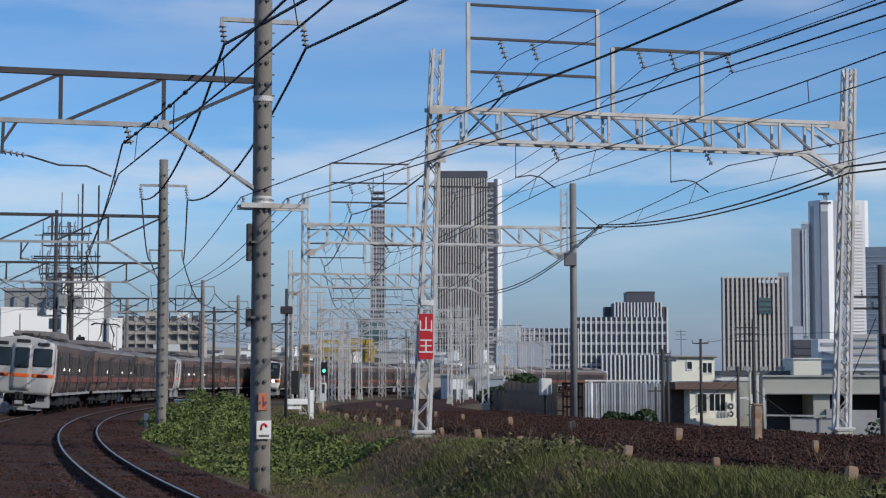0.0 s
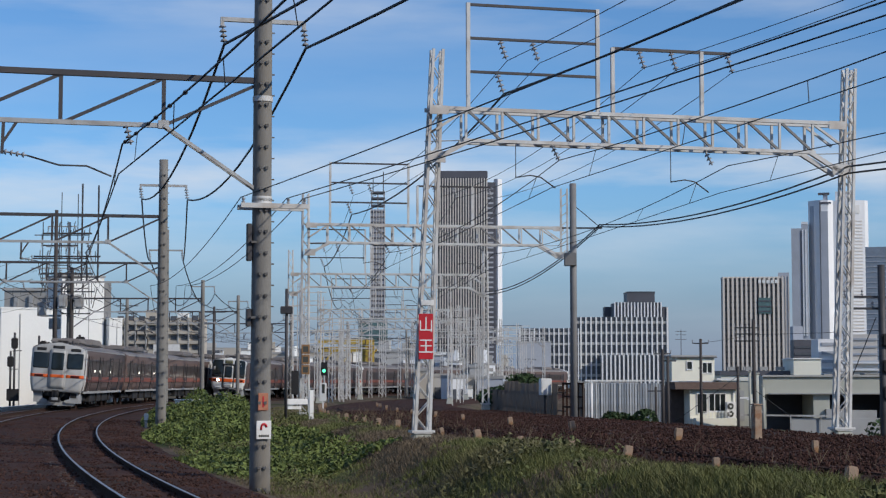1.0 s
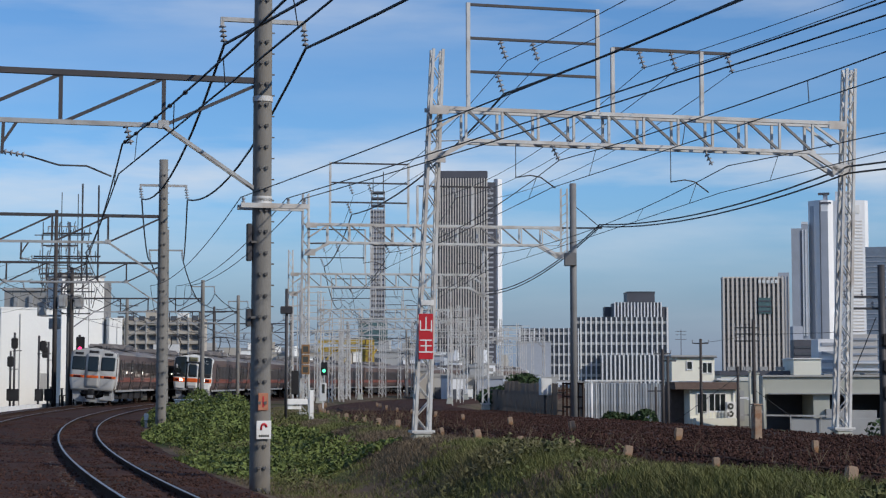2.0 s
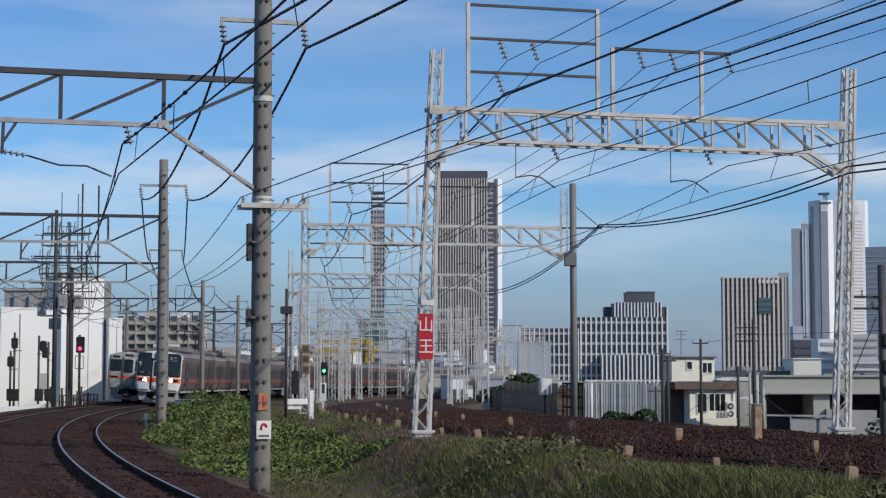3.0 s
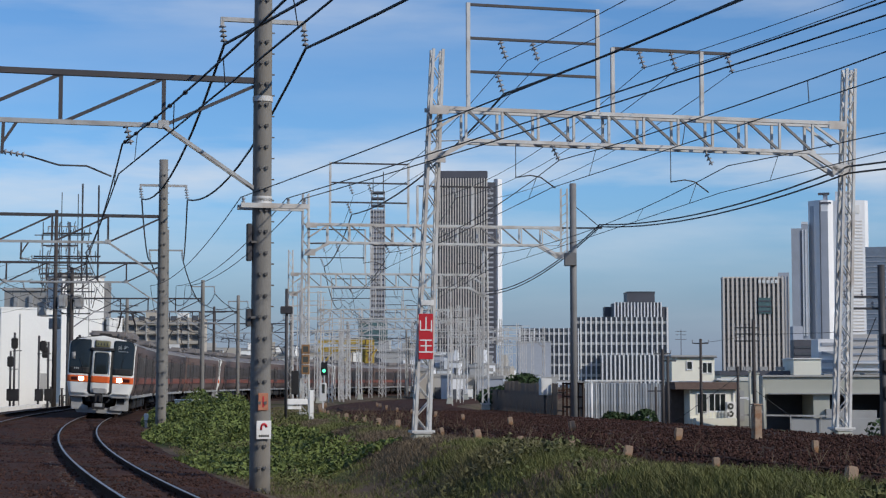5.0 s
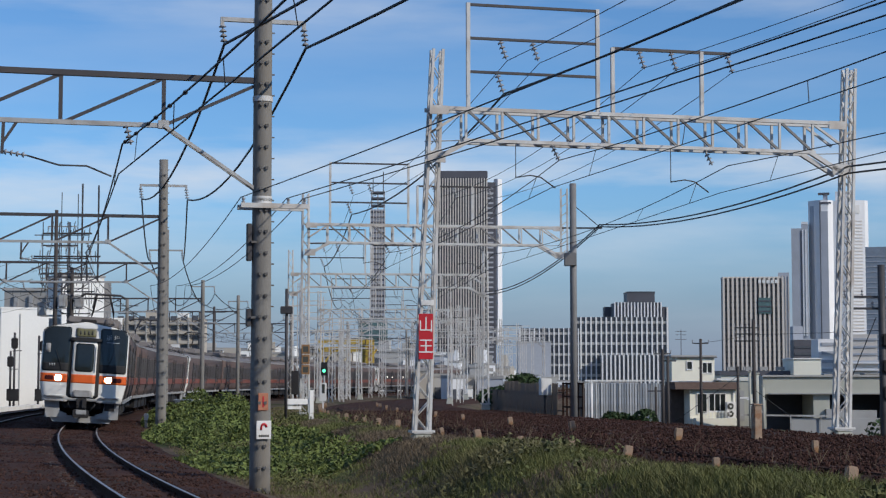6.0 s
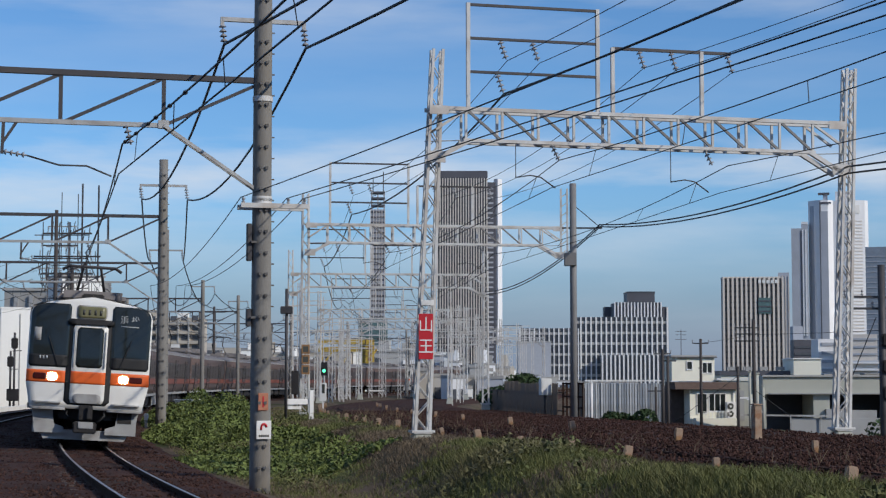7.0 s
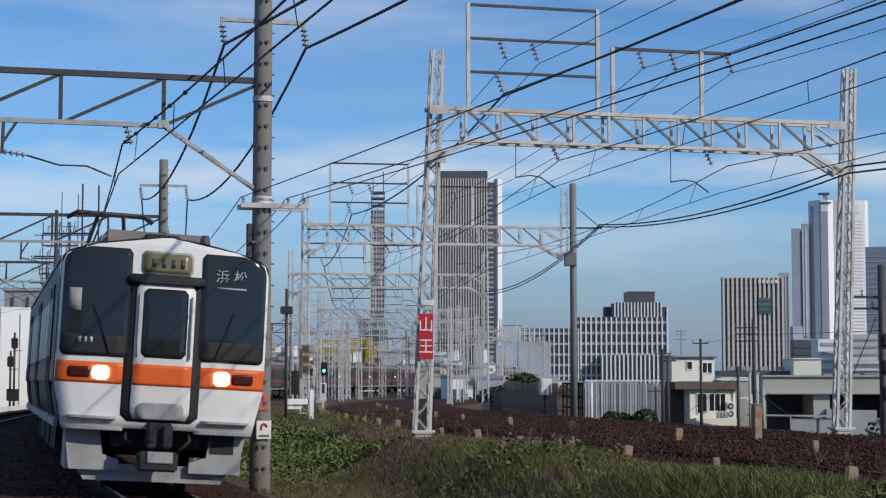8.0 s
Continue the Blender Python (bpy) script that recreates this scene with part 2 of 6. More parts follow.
def finish(name, bm, material, bevel=0.0):
    me = bpy.data.meshes.new(name)
    bmesh.ops.recalc_face_normals(bm, faces=bm.faces)
    if bevel:
        bmesh.ops.bevel(bm, geom=bm.edges[:], offset=bevel, segments=2, affect="EDGES", clamp_overlap=True)
    bm.to_mesh(me)
    bm.free()
    me.materials.append(material)
    return me


def part(name, bm, material, parent, label="", bevel=0.0):
    ob = new(name, finish(name, bm, material, bevel))
    ob.parent = parent
    return tagged(ob, label)


def boxpart(name, c, s, material, parent, label="", bevel=0.0):
    bm = bmesh.new()
    quadbox(bm, c, s)
    return part(name, bm, material, parent, label, bevel)


def barpart(name, p, q, w, material, parent, h=None):
    bm = bmesh.new()
    bar(bm, p, q, w, h)
    return part(name, bm, material, parent)


def thing(name, bm, material, label, category, group="", kind="", bevel=0.0):
    return tagged(new(name, finish(name, bm, material, bevel)), label, category, group, kind)


def holder(name, m, label, category, group="", kind=""):
    ob = new(name)
    ob.empty_display_size = 0.2
    ob.matrix_basis = m
    return tagged(ob, label, category, group, kind)


# ---- plan of the lines: stations run along the curve, offsets to its inside ----
CX, CY, R = 377.5, 134.4, 396.8
CANT = 4.0
BODY_LEAN = 3.2


def rail(st, off, z=0.0):
    a = st / R
    return Vector((CX - (R - off) * math.cos(a), CY + (R - off) * math.sin(a), z))


def spot(st, off, z=0.0, lean=0.0):
    """Pose on the line: local y runs away from the viewer, x to the inside of the curve."""
    return Matrix.Translation(rail(st, off, z)) @ Matrix.Rotation(-st / R, 4, "Z") @ Matrix.Rotation(radians(lean), 4, "Y")


def where(x, y):
    """Station and offset of a place on the plan."""
    return R * math.atan2(y - CY, CX - x), R - math.hypot(CX - x, y - CY)


def middle2(st):
    """Offset of the middle of the second line."""
    return 14.6 - 2.5 * (min(st, 0) / 98) ** 2


RAIL2 = 0.45


def rise2(st):
    """The second line falls gently away from the viewer."""
    return -0.10 - 0.0042 * max(-20.0, min(160.0, st + 97.8))


OFF_A, OFF_B = -4.05, -0.16


# ---- ground ----
def smooth(a, b, v):
    t = max(0.0, min(1.0, (v - a) / (b - a)))
    return t * t * (3 - 2 * t)


def ground_z(x, y):
    st, off = where(x, y)
    z = -0.35
    if -160 < st < 300:
        off2 = off - middle2(st)
        fade = 1 - smooth(200, 290, st)
        lo = -0.55 + 0.35 * smooth(-90, -70, st)
        z = -0.35 + (lo + 0.35) * smooth(1.9, 3.2, off) * (1 - smooth(6, 20, off)) * fade
        z -= 0.22 * smooth(-4.5, -3.8, off2) * fade
        z += (0.42 + rise2(st) - lo) * smooth(-7.4, -5.2, off2) * (1 - smooth(6.2, 9, off2)) * fade
        z -= 2.6 * smooth(6.2, 10.5, off2) * fade
        z += 0.05 * noise.noise((x * 0.5, y * 0.5, 0)) * smooth(2, 4, off)
    return z


def build_ground():
    xs = [-4500, -2000, -800, -300, -120, -60, -40] + [-34 + 0.7 * i for i in range(90)] + [31, 40, 70, 150, 400, 1000, 2500, 4500]
    ys = [-300, -100, -40, -15] + [0.9 * i for i in range(110)] + [102 + 4 * i for i in range(24)] + [210, 240, 300, 500, 900, 1800, 3200, 4700]
    verts = [(x, y, ground_z(x, y)) for y in ys for x in xs]
    nx = len(xs)
    faces = [(j * nx + i, j * nx + i + 1, (j + 1) * nx + i + 1, (j + 1) * nx + i) for j in range(len(ys) - 1) for i in range(nx - 1)]
    me = bpy.data.meshes.new("ground")
    me.from_pydata(verts, [], faces)
    me.materials.append(M_SOIL)
    for p in me.polygons:
        p.use_smooth = True
    tagged(new("ground", me), "dry brown soil with weeds between the railway lines", "ground", kind="structure")


build_ground()


def ribbon(name, profile, middle, s0, s1, step, material, label, rough=0.0, category="ballast", rise=None):
    """Bed swept along a line with a cross profile of (offset, height)."""
    verts, faces = [], []
    n = len(profile)
    count = int((s1 - s0) / step) + 1
    for i in range(count):
        st = s0 + i * step
        for o, z in profile:
            p = rail(st, middle(st) + o, z + (rise(st) if rise else 0.0))
            if rough:
                p.z += rough * noise.noise(p * 1.7) + 0.5 * rough * noise.noise(p * 5)
            verts.append(p)
    for i in range(count - 1):
        for k in range(n - 1):
            faces.append((i * n + k, i * n + k + 1, (i + 1) * n + k + 1, (i + 1) * n + k))
    me = bpy.data.meshes.new(name)
    me.from_pydata(verts, [], faces)
    me.materials.append(material)
    for p in me.polygons:
        p.use_smooth = True
    return tagged(new(name, me), label, category, kind="structure")


def fine(a, b, n):
    return [a + (b - a) * i / n for i in range(n + 1)]


JR_PROFILE = [(-7.4, -0.6)] + [(o, -0.13 - 0.06 * (o / 1.5 if abs(o) < 1.5 else (1 if o > 0 else -1))) for o in fine(-6.6, 1.7, 28)] + [(2.4, -0.45), (3.4, -0.85)]
ribbon("ballast_bed", JR_PROFILE, lambda s: 0.0, -128, 230, 0.5, M_BALLAST, "brown crushed stone under the curved main line", 0.05)
L2_PROFILE = [(-5.4, -0.7), (-4.6, -0.15)] + [(o, RAIL2 - 0.05 - 0.25 * smooth(2.2, 4.4, abs(o))) for o in fine(-4.2, 2.8, 22)] + [(3.3, RAIL2 - 0.04), (3.8, RAIL2 - 0.01), (4.5, RAIL2 - 0.01), (5.0, RAIL2 - 0.12), (5.9, -0.1), (6.4, -0.7)]
ribbon("ballast_bed", L2_PROFILE, middle2, -128, 230, 0.5, M_BALLAST, "rust-brown crushed stone under the straight pair of tracks", 0.07, rise=rise2)


# ---- rails ----
def rail_line(off, zc, s0, s1, side, cant, middle=None, rusty=False):
    """One rail: foot, web and head swept along the line."""
    prof = [(-0.06, -0.15), (-0.06, -0.135), (-0.012, -0.115), (-0.012, -0.045), (-0.034, -0.035), (-0.034, -0.004),
            (0.034, -0.004), (0.034, -0.035), (0.012, -0.045), (0.012, -0.115), (0.06, -0.135), (0.06, -0.15)]
    o0 = side * 0.5675
    dz = -math.tan(radians(cant)) * o0
    meshes = []
    for prof2, m, nm in ((prof, M_RAIL, "rail"), ([(-0.022, -0.003), (-0.019, 0.0), (0.019, 0.0), (0.022, -0.003)], M_RAIL if rusty else M_RAILTOP, "rail_head")):
        verts, faces = [], []
        n = len(prof2)
        count = int((s1 - s0) / 1.0) + 1
        for i in range(count):
            st = s0 + i
            mid = middle(st) if middle else 0.0
            for o, z in prof2:
                verts.append(rail(st, mid + off + o0 + o, zc + dz + z + (rise2(st) if middle else 0.0)))
        for i in range(count - 1):
            for k in range(n - 1):
                faces.append((i * n + k, i * n + k + 1, (i + 1) * n + k + 1, (i + 1) * n + k))
        me = bpy.data.meshes.new(nm)
        me.from_pydata(verts, [], faces)
        me.materials.append(m)
        meshes.append(me)
    return meshes


def build_track(off, zc, s0, s1, cant, label, middle=None):
    t = holder("railway_track", Matrix.Identity(4), label, "railway track", "tracks", "structure")
    for side in (-1, 1):
        a, b = rail_line(off, zc, s0, s1, side, cant, middle, middle is not None)
        r = new("rail", a)
        r.parent = t
        h = new("rail_head", b)
        h.parent = r
        tagged(h, "rusty running surface" if middle else "polished running surface")
    bm = bmesh.new()
    quadbox(bm, (0, 0, -0.19), (2.0, 0.2, 0.1))
    me = finish("sleeper", bm, M_SLEEPER)
    for i in range(int((min(s1, 40) - s0) / 0.62)):
        st = s0 + i * 0.62
        sl = new("sleeper", me)
        sl.parent = t
        sl.matrix_basis = spot(st, (middle(st) if middle else 0) + off, zc - 0.01 + (rise2(st) - 0.09 if middle else 0.0), cant)


build_track(OFF_B, 0.0, -126, 220, CANT, "curved track with shiny rail heads on brown ballast")
build_track(OFF_A, 0.06, -126, 220, CANT, "curved track farther out on brown ballast")
build_track(-1.9, RAIL2 - 0.02, -126, 220, 0, "rusty track between lattice portals", middle2)
build_track(1.9, RAIL2 - 0.02, -126, 220, 0, "rusty track between lattice portals", middle2)


# ---- trains ----
CAR, PITCH = 19.6, 20.1


def half_width(z):
    pts = [(0.85, 1.35), (1.50, 1.485), (3.18, 1.49), (3.30, 1.47), (3.38, 1.38), (3.46, 1.15), (3.54, 0.80), (3.61, 0.40), (3.65, 0.0)]
    for (z0, w0), (z1, w1) in zip(pts[:-1], pts[1:]):
        if z <= z1:
            return w0 + (w1 - w0) * max(0.0, (z - z0) / (z1 - z0))
    return 0.0


def face_y(x, z):
    """Depth of the cab front: rounded at the corners, raked back towards the roof."""
    return -CAR / 2 + 0.11 * max(0.0, (abs(x) - 0.55) / 0.94) ** 2 + 0.20 * max(0.0, (z - 1.9) / 1.7) ** 1.4


def face_patch(bm, x0, x1, z0, z1, proud=0.01, depth=0.04, nx=6, nz=6, full=False, inset=0.05, corner=0.0):
    """Panel that follows the cab front."""
    grids = []
    for d in (-proud, -proud + depth):
        g = []
        for j in range(nz + 1):
            z = z0 + (z1 - z0) * j / nz
            row = []
            lim = half_width(z) - inset
            a, b = (-lim, lim) if full else (max(x0, -lim), min(x1, lim))
            if corner:
                e = min(z - z0, z1 - z)
                cut = corner - math.sqrt(max(0.0, corner ** 2 - (corner - e) ** 2)) if e < corner else 0.0
                a, b = a + cut, b - cut
            for i in range(nx + 1):
                x = a + (b - a) * i / nx
                row.append(bm.verts.new((x, face_y(x, z) + d, z)))
            g.append(row)
        grids.append(g)
    F, B = grids
    for j in range(nz):
        for i in range(nx):
            f = bm.faces.new((F[j][i], F[j][i + 1], F[j + 1][i + 1], F[j + 1][i]))
            f.smooth = True
            bm.faces.new((B[j + 1][i], B[j + 1][i + 1], B[j][i + 1], B[j][i]))
    for j in range(nz):
        bm.faces.new((F[j + 1][0], B[j + 1][0], B[j][0], F[j][0]))
        bm.faces.new((F[j][nx], B[j][nx], B[j + 1][nx], F[j + 1][nx]))
    for i in range(nx):
        bm.faces.new((F[0][i], B[0][i], B[0][i + 1], F[0][i + 1]))
        bm.faces.new((F[nz][i + 1], B[nz][i + 1], B[nz][i], F[nz][i]))


def fp(name, args, material, parent, label="", **kw):
    bm = bmesh.new()
    face_patch(bm, *args, **kw)
    return part(name, bm, material, parent, label)


def plate(bm, outline, y, depth):
    """Upright plate with an outline of (x, z)."""
    F = [bm.verts.new((x, y, z)) for x, z in outline]
    B = [bm.verts.new((x, y + depth, z)) for x, z in outline]
    bm.faces.new(F)
    bm.faces.new(B[::-1])
    for i in range(len(F)):
        bm.faces.new((F[i], B[i], B[(i + 1) % len(F)], F[(i + 1) % len(F)]))


def car_profile():
    zs = [0.95, 1.25, 1.9, 2.5, 3.0, 3.18, 3.24, 3.30, 3.34, 3.38, 3.42, 3.46, 3.50, 3.54, 3.58, 3.61, 3.635]
    right = [(half_width(z), z) for z in zs]
    return right + [(0.0, 3.665)] + [(-x, z) for x, z in right[::-1]]


def side_panel(bm, y0, y1, z0, z1, side, proud, depth=0.03, nz=4):
    """Panel that follows the car's side."""
    for d0, d1 in ((proud, proud - depth),):
        rows = []
        for j in range(nz + 1):
            z = z0 + (z1 - z0) * j / nz
            w = half_width(z)
            rows.append([bm.verts.new((side * (w + d), y, z)) for y, d in ((y0, d0), (y1, d0), (y1, d1), (y0, d1))])
        for A, B in zip(rows[:-1], rows[1:]):
            for k in range(4):
                bm.faces.new((A[k], A[(k + 1) % 4], B[(k + 1) % 4], B[k]))
        bm.faces.new(rows[0])
        bm.faces.new(rows[-1])


def place_text(body, size, material, parent, m, label, name="lettering", extrude=0.002):
    cu = bpy.data.curves.new(name, "FONT")
    cu.body, cu.size, cu.extrude, cu.align_x, cu.align_y = body, size, extrude, "CENTER", "CENTER"
    tmp = bpy.data.objects.new(name, cu)
    scene.collection.objects.link(tmp)
    bpy.context.view_layer.update()
    me = bpy.data.meshes.new_from_object(tmp.evaluated_get(bpy.context.evaluated_depsgraph_get()))
    bpy.data.objects.remove(tmp)
    me.materials.clear()
    me.materials.append(material)
    ob = new(name, me)
    ob.parent = parent
    ob.matrix_basis = m
    return tagged(ob, label)


DOORS = (-6.7, 0.0, 6.7)


def build_car(label, cab, lit, style, panto):
    """One car; local -y is the cab end, z = 0 the rail head."""
    car = holder("train_car", Matrix.Identity(4), label, "train car", "cars of the two trains")
    prof = car_profile()
    doors = (-7.3, -2.45, 2.45, 7.3) if style == "old" else DOORS
    glass = M_SIDEGLASS
    bm = bmesh.new()
    if cab:
        ys = [None, -CAR / 2 + 0.6, 0.0, CAR / 2]
    else:
        ys = [-CAR / 2, 0.0, CAR / 2]
    rings = []
    for y in ys:
        rings.append([bm.verts.new((x, face_y(x, z) + 0.03 if y is None else y, z)) for x, z in prof])
    for A, B in zip(rings[:-1], rings[1:]):
        for k in range(len(prof) - 1):
            f = bm.faces.new((A[k], A[k + 1], B[k + 1], B[k]))
            f.smooth = True
        bm.faces.new((A[-1], A[0], B[0], B[-1]))
    bm.faces.new(rings[0])
    bm.faces.new(rings[-1][::-1])
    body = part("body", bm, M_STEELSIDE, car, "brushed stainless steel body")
    # roof skin, proud of the shell, with a gutter line on each side
    bm = bmesh.new()
    top = [(x, z) for x, z in prof if z >= 3.295]
    y0, y1 = (-CAR / 2 + (0.75 if cab else 0.02)), CAR / 2 - 0.02
    ra = [[bm.verts.new((x * 1.012, y, z + 0.012)) for x, z in top] for y in (y0, 0, y1)]
    for A, B in zip(ra[:-1], ra[1:]):
        for k in range(len(top) - 1):
            bm.faces.new((A[k], A[k + 1], B[k + 1], B[k])).smooth = True
    part("roof", bm, M_ROOF, car, "dull grey roof skin")
    for side in (-1, 1):
        boxpart("gutter", (side * 1.475, 0.2, 3.30), (0.05, CAR - 1.2, 0.04), M_GALV, car)
        bm = bmesh.new()
        side_panel(bm, -CAR / 2 + (0.62 if cab else 0.05), CAR / 2 - 0.05, 1.50, 1.80, side, 0.006, 0.02)
        part("orange_band", bm, M_SIDEBAND, car, "dull orange band along the side")
        for yd in doors:
            bm = bmesh.new()
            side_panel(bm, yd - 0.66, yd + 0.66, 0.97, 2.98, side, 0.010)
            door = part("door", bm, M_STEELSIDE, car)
            for k in (-1, 1):
                bm = bmesh.new()
                side_panel(bm, yd + k * 0.33 - 0.24, yd + k * 0.33 + 0.24, 1.88, 2.78, side, 0.016)
                part("door_window", bm, glass, door, "dark door glass")
            for k in (-0.70, 0.0, 0.70):
                bm = bmesh.new()
                hw = 0.17 if k < 0 else 0.035
                side_panel(bm, yd + k - hw, yd + k + hw, 0.98, 2.98, side, 0.020)
                part("door_seal", bm, M_RUBBER, door, "black rubber seal")
            bm = bmesh.new()
            quadbox(bm, (side * 1.455, yd, 0.98), (0.03, 0.12, 0.05))
            part("step_plate", bm, M_WHITEPAINT, door)
        edges = [-CAR / 2 + (2.1 if cab else 0.5)]
        for yd in doors:
            edges += [yd - 0.85, yd + 0.85]
        edges += [CAR / 2 - 0.5]
        for a, b in zip(edges[::2], edges[1::2]):
            n = 1 if b - a < 2.2 else (2 if b - a < 4 else 3)
            for i in range(n):
                u, v = a + (b - a) * i / n, a + (b - a) * (i + 1) / n
                if v - u < 0.3:
                    continue
                bm = bmesh.new()
                side_panel(bm, u + 0.05, v - 0.05, 1.88, 2.80, side, 0.008)
                part("side_window", bm, glass, car, "dark tinted window")
        if cab:
            bm = bmesh.new()
            side_panel(bm, -CAR / 2 + 0.55, -CAR / 2 + 1.0, 1.0, 3.1, side, 0.009)
            part("cab_door", bm, M_TRAINWHITE if style == "old" else M_STEELSIDE, car)
        # lower body edge
        boxpart("sill", (side * 1.40, 0.2, 0.90), (0.06, CAR - 1.4, 0.12), M_SKIRT, car)
    # underfloor gear
    for y, w in ((-3.6, 2.4), (-0.7, 1.8), (2.2, 2.6), (4.6, 0.9)):
        boxpart("equipment_box", (0.0, y, 0.60), (2.45, w, 0.56), M_UNDER, car, bevel=0.03)
    for y in (-6.9, 6.9):
        bm = bmesh.new()
        for s in (-1, 1):
            quadbox(bm, (s * 0.98, y, 0.52), (0.14, 2.7, 0.20))
            quadbox(bm, (s * 0.98, y, 0.70), (0.20, 0.6, 0.24))
        quadbox(bm, (0, y, 0.55), (1.9, 0.5, 0.25))
        bogie = part("bogie", bm, M_UNDER, car)
        for dy in (-1.05, 1.05):
            for s in (-1, 1):
                bm = bmesh.new()
                tube(bm, [(s * 0.50, y + dy, 0.36), (s * 0.63, y + dy, 0.36)], 0.43, 20)
                part("wheel", bm, M_RAIL, bogie)
    # roof gear
    boxpart("air_conditioner", (0, -1.0, 3.82), (1.9, 4.2, 0.40), M_ROOF, car, bevel=0.08)
    boxpart("resistor_box", (0, -6.2, 3.76), (1.7, 2.6, 0.30), M_ROOF, car, bevel=0.10)
    boxpart("roof_vent", (0, 5.6, 3.76), (0.9, 1.4, 0.22), M_ROOF, car, bevel=0.04)
    if panto:
        bm = bmesh.new()
        for s in (-0.55, 0.55):
            tube(bm, [(s, 4.4, 3.85), (s * 0.8, 5.8, 4.60), (s * 0.5, 4.6, 5.30)], 0.045, 6)
        for y in (4.2, 4.8):
            tube(bm, [(-0.75, y, 3.82), (0.75, y, 3.82)], 0.04, 6)
        pg = part("pantograph", bm, M_DARKSTEEL, car, "dark folding current collector")
        for y in (4.45, 4.8):
            bm = bmesh.new()
            tube(bm, [(-0.95, y, 5.18), (-0.75, y, 5.31), (0.75, y, 5.31), (0.95, y, 5.18)], 0.045, 6)
            part("contact_strip", bm, M_DARKSTEEL, pg)
        for s in (-0.5, 0.5):
            bm = bmesh.new()
            tube(bm, [(s, 4.2, 3.66), (s, 4.2, 3.84)], 0.07, 8)
            part("insulator", bm, M_PORCELAIN, pg)
    if cab:
        mask = fp("front_mask", (0, 0, 0.88, 3.645), M_TRAINWHITE if style == "new" else M_SHADEDWHITE, car, "white painted cab front", full=True, inset=0.0, nx=14, nz=18, proud=0.012, depth=0.30)
        # roof hood behind the front
        bm = bmesh.new()
        pts = [(x, z) for x, z in prof if z >= 2.9]
        A = [bm.verts.new((x * 1.006, face_y(x, z) - 0.01, z + 0.008)) for x, z in pts]
        B = [bm.verts.new((x * 1.006, -CAR / 2 + 0.78, z + 0.008)) for x, z in pts]
        for k in range(len(pts) - 1):
            bm.faces.new((A[k], A[k + 1], B[k + 1], B[k])).smooth = True
        part("hood", bm, M_TRAINWHITE if style == "new" else M_SHADEDWHITE, car)
        if style == "new":
            zt, zb = 3.45, 1.88
            for s in (-1, 1):
                wx = sorted((s * 0.50, s * 1.49))
                fp("windshield", (wx[0], wx[1], zb, zt), M_GLASS, mask, "large dark curved windshield", inset=0.035, corner=0.05, nz=24, nx=10, proud=0.022)
                fp("orange_stripe", (wx[0] - (0.05 if s > 0 else -0.0), wx[1], 1.50, 1.80), M_ORANGE, mask, "orange stripe across the front", inset=0.0, proud=0.018)
                # no real strip: paints the darker shade and reflection low in the glass
                fp("lower_shade", (wx[0] + 0.03, wx[1] - 0.03, 1.90, 2.18), M_RUBBER, mask, "black strip painting in the dark shade low in the windshield", inset=0.05, proud=0.0235, depth=0.005)
                hx = s * 0.86
                fp("headlight", (hx - 0.115, hx + 0.115, 1.555, 1.745), M_HEAD, mask, "lit headlight", proud=0.034, corner=0.06, nz=10)
                tx = s * 1.16
                fp("tail_lamp", (tx - 0.16, tx + 0.16, 1.575, 1.725), M_TAIL, mask, "unlit dark lamp housing", proud=0.03, corner=0.03)
                fp("grab_step", (s * 0.95 - 0.34, s * 0.95 + 0.34, 1.00, 1.04), M_GALV, mask, proud=0.10, depth=0.12)
                fp("lower_lip", (wx[0], wx[1], 0.84, 0.90), M_SKIRT, mask, inset=0.0, proud=0.02)
            for s in (-1, 1):
                bm = bmesh.new()
                tube(bm, [(s * 0.75, face_y(0.75, 1.92) - 0.05, 1.93), (s * 1.0, face_y(1.0, 2.6) - 0.05, 2.62)], 0.012, 5)
                part("wiper", bm, M_RUBBER, mask)
            # passage door with a dark hood over it
            fp("door_surround", (-0.55, 0.55, 0.98, 3.06), M_RUBBER, mask, "black rubber surround of the passage door", proud=0.018, corner=0.10, nz=24)
            door = fp("front_door", (-0.42, 0.42, 1.02, 2.97), M_TRAINWHITE, mask, "white passage door", proud=0.05, corner=0.05, nz=20)
            fp("orange_stripe", (-0.42, 0.42, 1.50, 1.80), M_ORANGE, door, proud=0.056)
            fp("door_window", (-0.32, 0.32, 1.90, 2.89), M_GLASS, door, "dark door window", proud=0.058, corner=0.06, nz=16)
            fp("door_plate", (-0.34, 0.34, 1.02, 1.26), M_SKIRT, door, proud=0.075, corner=0.10, nz=10)
            for s in (-1, 1):
                fp("handrail", (s * 0.375 - 0.010, s * 0.375 + 0.010, 1.9, 2.8), M_GALV, door, proud=0.09, depth=0.03, nx=1)
            fp("door_hood", (-0.55, 0.55, 2.96, 3.09), M_RUBBER, mask, "black arched hood over the door", proud=0.10, depth=0.12, corner=0.06, nz=8)
            box = fp("destination_box", (-0.37, 0.37, 3.10, 3.44), M_SKIRT, mask, proud=0.03, corner=0.04)
            fp("display", (-0.34, 0.34, 3.13, 3.41), M_SIGNPANEL, box, "yellowish service display", proud=0.04, corner=0.03)
            for x in (-0.2, -0.06, 0.08, 0.21):
                fp("writing_bar", (x - 0.03, x + 0.03, 3.20, 3.33), M_INK, box, proud=0.043, nx=1, nz=1, depth=0.01)
            x, z = 0.93, 3.12
